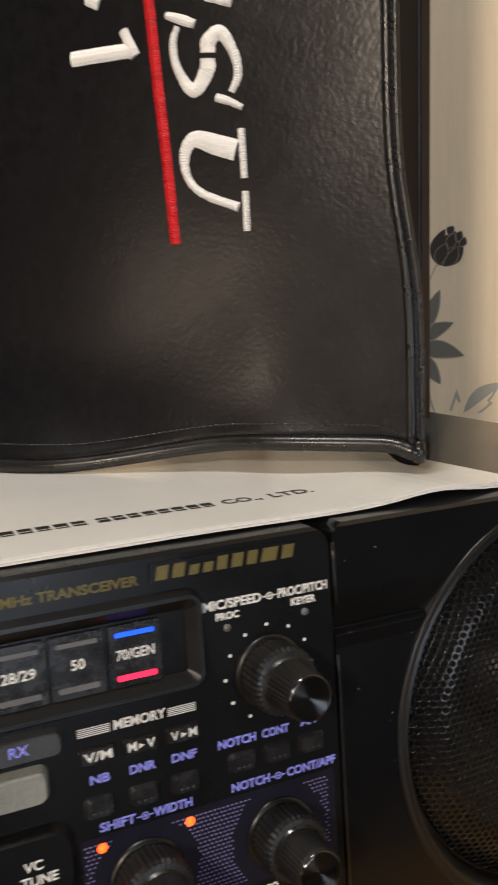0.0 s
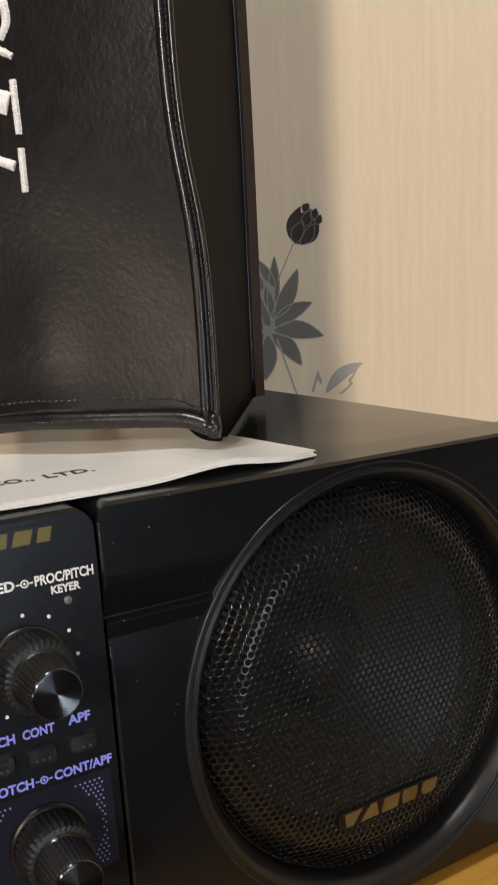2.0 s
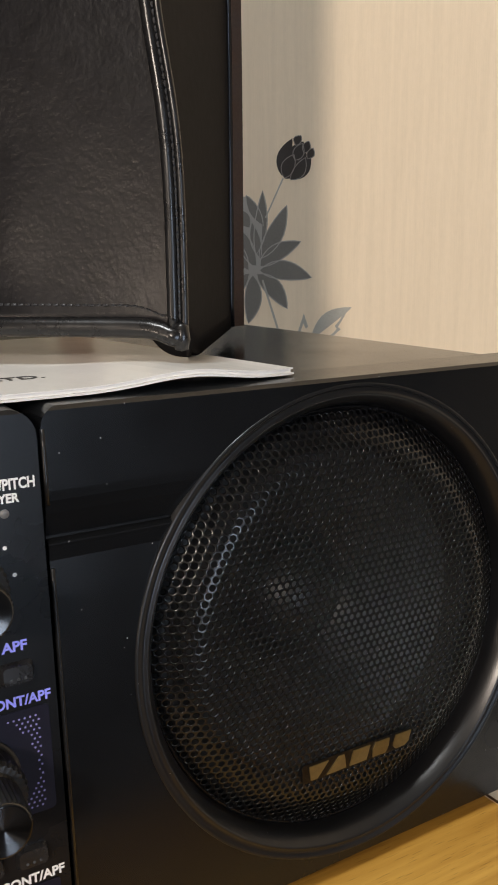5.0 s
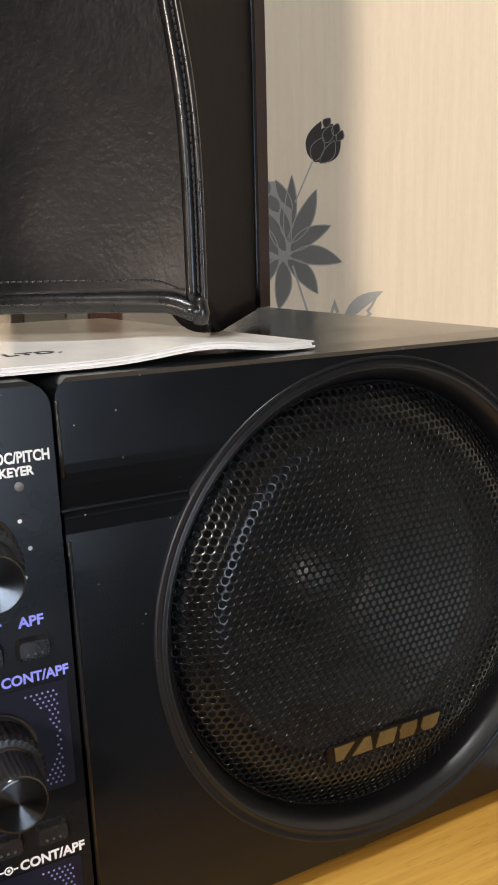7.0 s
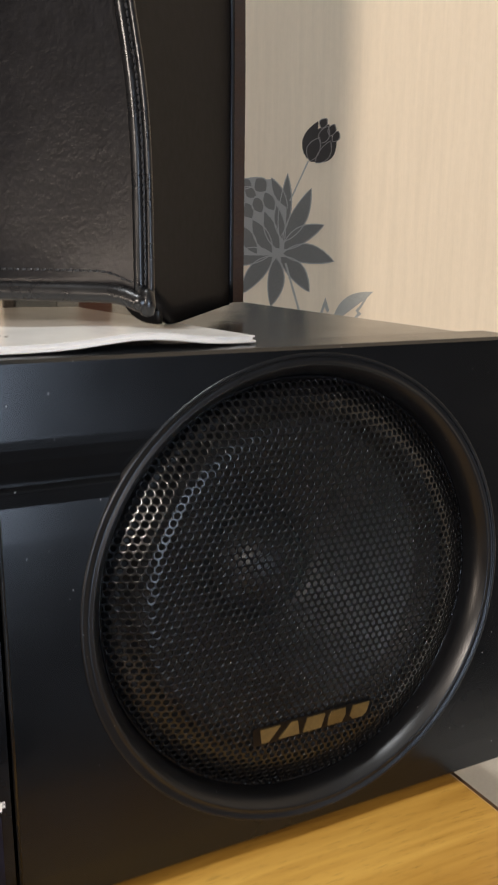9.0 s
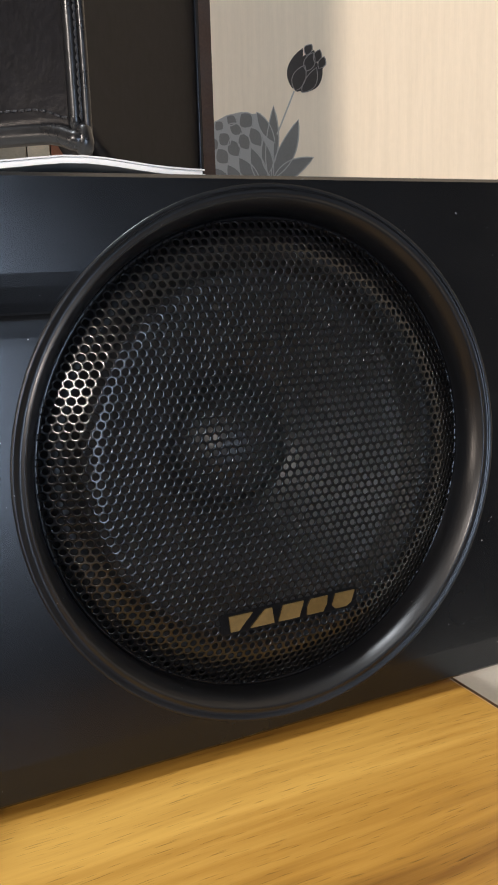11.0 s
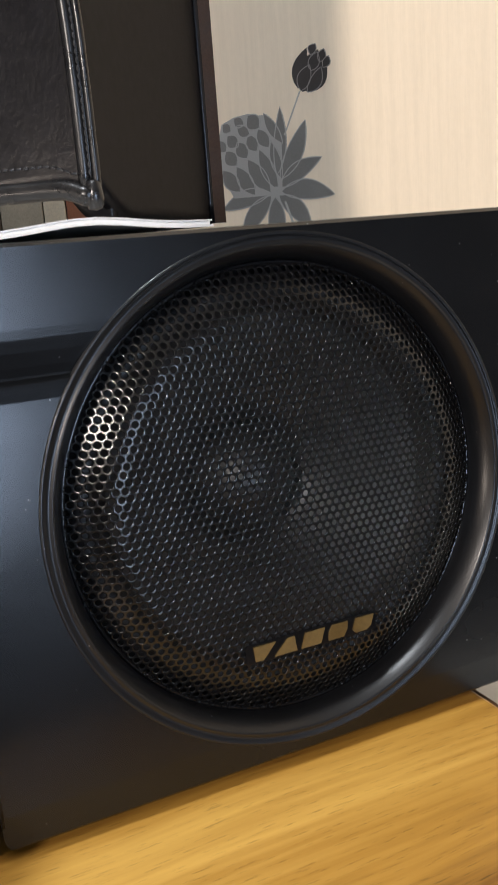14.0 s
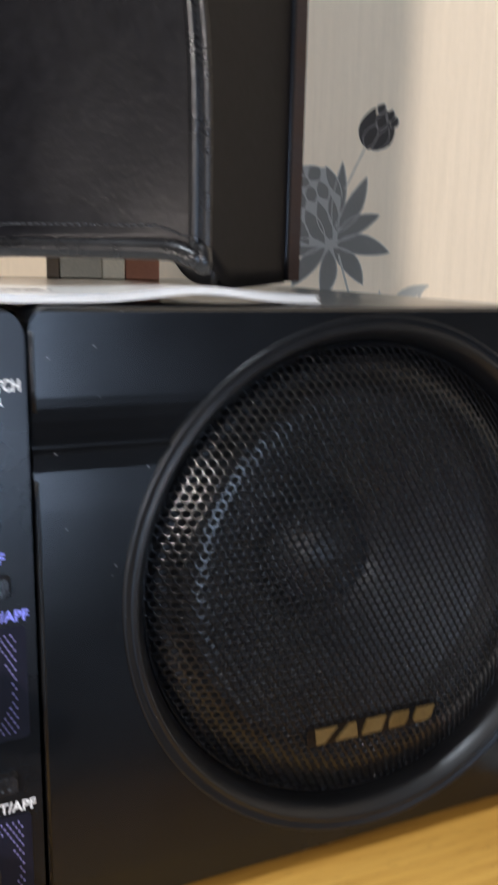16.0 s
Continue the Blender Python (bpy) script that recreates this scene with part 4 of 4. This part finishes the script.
def ease(t):
    t = max(0.0, min(1.0, t))
    return t * t * (3 - 2 * t)


def flare(a, z):
    """How far the lower edge swings outward."""
    return (0.005 * ease((a - 0.006) / 0.045) + 0.020 * ease((a - 0.055) / 0.075)) * math.exp(-max(0, z - hem(a)) / 0.012)


def bulge(a, z):
    s = max(0.0, min(1.0, a / FW))
    soft = 0.0050 * math.sin(math.pi * s) * math.sin(math.pi * min(1, max(0, (z - 0.13) / (TOPZ - 0.13))))
    return soft + 0.0007 * noise.noise(Vector((a * 22, z * 22, 3.1))) * min(1, a / 0.02) + 0.0005 * math.exp(-((z - 0.150) / 0.014) ** 2) * min(1, a / 0.02) + 0.0010 * math.exp(-((z - 0.165) / 0.016) ** 2 - ((a - 0.044) / 0.016) ** 2)


def front_at(a, z, off=0.0):
    a2 = a + edge_shift(z) * max(0, 1 - a / 0.05)
    return PC + FDIR * a2 + FNOR * (bulge(a, z) + flare(a, z) + off) + Vector((0, 0, z))


def panel_grid(fn, nu, nv, thick):
    bm = bmesh.new()
    layers = []
    for off in (0.0, -thick):
        layers.append([[bm.verts.new(fn(i / nu, j / nv, off)) for i in range(nu + 1)] for j in range(nv + 1)])
    for k, rows in enumerate(layers):
        for j in range(nv):
            for i in range(nu):
                q = (rows[j][i], rows[j][i + 1], rows[j + 1][i + 1], rows[j + 1][i])
                bm.faces.new(q if k == 0 else q[::-1])
    ring = lambda rows: rows[0] + [r[-1] for r in rows[1:]] + rows[-1][-2::-1] + [r[0] for r in rows[-2:0:-1]]
    a, b = ring(layers[0]), ring(layers[1])
    for i in range(len(a)):
        j = (i + 1) % len(a)
        bm.faces.new((a[i], a[j], b[j], b[i]))
    bmesh.ops.recalc_face_normals(bm, faces=bm.faces)
    return bm


front = part("front_flap", panel_grid(lambda s, t, o: front_at(FW * s, hem(FW * s) + (TOPZ - hem(FW * s)) * t, o), 60, 80, 0.0022), M_LEATHER, cover, smooth=True)


def side_low(s):
    return 0.1368 - 0.0084 * min(1, max(0, (s * SLEN - 0.005) / 0.020)) ** 0.7


def taper(z):
    """How far the rear edge leans forward high up."""
    return 0.024 * ease((z - 0.21) / 0.16)


def side_at(s, t, off):
    z = side_low(s) + (TOPZ - side_low(s)) * t
    p = PC + FDIR * (edge_shift(z) * (1 - s)) + SDIR * ((SLEN - taper(z)) * s)
    return p + SNOR * (off + 0.0018 * math.sin(math.pi * s) * math.sin(math.pi * t)) + Vector((0, 0, z))


part("inner_fold", panel_grid(lambda s, t, o: front_at(0.0030 + 0.0120 * s, 0.1296 + 0.0080 * s ** 3 + (0.0130 - 0.0080 * s ** 3) * t, o - 0.0110), 14, 6, 0.0020), M_LEATHER, cover, "turned-in rounded corner of the cover", True)
part("side_flap", panel_grid(side_at, 30, 60, 0.0022), M_LEATHER, cover, smooth=True)
part("corner_piping", tube([front_at(-0.0004, 0.1335 + (TOPZ - 0.1335) * k / 90, -0.0006) for k in range(91)], 0.0010), M_PIPING, cover, "glossy rolled piping", True)
part("corner_seam", tube([front_at(0.0022, 0.1370 + (TOPZ - 0.1370) * k / 90, 0.0001) for k in range(91)], 0.0015), M_PIPING, cover, "raised seam beside the piping", True)
part("hem_piping", tube([front_at(FW * k / 70, hem(FW * k / 70) + 0.0004, 0.0004) for k in range(71)], 0.0024), M_PIPING, cover, "glossy rolled piping", True)
part("corner_tab", lathe([(0, -0.0028), (0.0016, -0.0024), (0.0022, 0), (0.0017, 0.0032), (0, 0.0046)], Matrix.Translation(front_at(0.0002, 0.1352, 0.0002)), 20), M_PIPING, cover, smooth=True)
part("back_piping", tube([BACK - SDIR * taper(0.1290 + (TOPZ - 0.1290) * k / 40) + Vector((0, 0, 0.1290 + (TOPZ - 0.1290) * k / 40)) for k in range(41)], 0.0013), M_LEATHER, cover, smooth=True)
part("lining_edge", panel_grid(lambda s, t, o: BACK + SDIR * (0.0012 + 0.0030 * s - taper(0.1290 + (TOPZ - 0.1290) * t)) + SNOR * (o + 0.0044 * s) + Vector((0, 0, 0.1290 + (TOPZ - 0.1290) * t)), 2, 12, 0.0008), M_LINING, cover, "brown cloth backing at the rear edge")


def stitches(fn, count):
    bm = bmesh.new()
    for k in range(count):
        a, b = Vector(fn((k + 0.12) / count)), Vector(fn((k + 0.80) / count))
        mid = (a + b) / 2 + FNOR * 0.0003
        tube([a, mid, b], 0.00027, 5, bm)
    return bm


part("corner_stitching", stitches(lambda s: front_at(0.0002, 0.140 + (TOPZ - 0.140) * s, 0.0008), 190), M_THREAD, cover, "row of grey thread stitches")
part("hem_stitching", stitches(lambda s: front_at(0.004 + (FW - 0.006) * s, hem(FW * s) + 0.0058, 0.0002), 100), M_THREAD, cover, "row of grey thread stitches")

# embroidery: plain raised strokes in white and a red rule


def satin(name, pts, widths, mat, label):
    """A raised satin-stitched stroke: threads laid side by side across it, slightly uneven."""
    v = [Vector(p) for p in pts]
    bm, rings = bmesh.new(), []
    for k in range(len(v) - 1):
        d = v[k + 1] - v[k]
        across = Vector((-d.y, d.x)).normalized()
        n = max(1, int(d.length / 0.00022))
        for i in range(n + (k == len(v) - 2)):
            s = i / n
            w = (widths[k] + (widths[k + 1] - widths[k]) * s) / 2 + random.uniform(-0.00012, 0.00012)
            high = 0.00010 if i % 2 else -0.00008
            c = v[k] + d * s
            ring = []
            for q, h in ((-1, -0.0006), (-1, 0.0001), (-0.6, 0.0007), (0, 0.0010), (0.6, 0.0007), (1, 0.0001), (1, -0.0006)):
                p = c + across * q * w
                ring.append(bm.verts.new(front_at(p.x, p.y, h + (high if h > 0 else 0))))
            rings.append(ring)
    for a, b in zip(rings, rings[1:]):
        for q in range(7):
            bm.faces.new((a[q], a[(q + 1) % 7], b[(q + 1) % 7], b[q]))
    bm.faces.new(rings[0])
    bm.faces.new(rings[-1][::-1])
    bmesh.ops.recalc_face_normals(bm, faces=bm.faces)
    return part(name, bm, mat, cover, label)




def curved(pts, widths, n=8):
    """Points and widths along a smooth line through the given ones."""
    v = [Vector((*p, w)) for p, w in zip(pts, widths)]
    v = [2 * v[0] - v[1]] + v + [2 * v[-1] - v[-2]]
    out = []
    for a, b, c, d in zip(v, v[1:], v[2:], v[3:]):
        for i in range(n):
            t = i / n
            out.append(0.5 * (2 * b + (c - a) * t + (2 * a - 5 * b + 4 * c - d) * t ** 2 + (3 * b - a - 3 * c + d) * t ** 3))
    out.append(v[-2])
    return [(q.x, q.y) for q in out], [q.z for q in out]


WLAB = "raised white satin-stitched stroke"
STROKES = (([(0.0690, 0.2582), (0.0707, 0.2537), (0.0697, 0.2468), (0.0650, 0.2402), (0.0606, 0.2450), (0.0601, 0.2484)], [0.0016, 0.0023, 0.0026, 0.0038, 0.0047, 0.0046]),
           ([(0.0599, 0.2500), (0.0595, 0.2530), (0.0558, 0.2549), (0.0520, 0.2491), (0.0510, 0.2430), (0.0532, 0.2386)], [0.0046, 0.0046, 0.0038, 0.0028, 0.0025, 0.0018]),
           ([(0.0524, 0.2226), (0.0584, 0.2246), (0.0655, 0.2268), (0.0688, 0.2228), (0.0683, 0.2164), (0.0636, 0.2113), (0.0522, 0.2066)],
            [0.0060, 0.0058, 0.0046, 0.0034, 0.0024, 0.0024, 0.0026]),
           ([(0.0723, 0.2616), (0.0680, 0.2600), (0.0635, 0.2581)], [0.0020, 0.0028, 0.0024]), ([(0.0579, 0.2377), (0.0540, 0.2362), (0.0500, 0.2341)], [0.0024, 0.0022, 0.0016]),
           ([(0.0506, 0.2284), (0.0501, 0.2146)], [0.0022, 0.0022]), ([(0.0499, 0.2110), (0.0499, 0.1997)], [0.0022, 0.0022]),
           ([(0.1057, 0.2540), (0.0838, 0.2538)], [0.0045, 0.0042]), ([(0.0868, 0.2596), (0.0833, 0.2519)], [0.0030, 0.0036]),
           ([(0.0597, 0.2652), (0.0518, 0.2624)], [0.0030, 0.0030]), ([(0.0600, 0.2780), (0.0530, 0.2760)], [0.0040, 0.0040]),
           ([(0.0987, 0.2703), (0.0944, 0.2680)], [0.0040, 0.0036]), ([(0.0560, 0.2920), (0.0740, 0.3010)], [0.0050, 0.0050]),
           ([(0.0560, 0.3150), (0.0740, 0.3200)], [0.0050, 0.0050]), ([(0.0870, 0.2790), (0.1060, 0.2770)], [0.0050, 0.0046]))
for pts, w in STROKES:
    satin("white_stroke", *curved(pts, w), M_WTHREAD, WLAB)
satin("red_rule", *curved([(0.0736, 0.1971), (0.0749, 0.2233), (0.0764, 0.2438), (0.0777, 0.2667), (0.0830, 0.3600)], [0.0034] * 5), M_RTHREAD, "raised red satin-stitched rule")
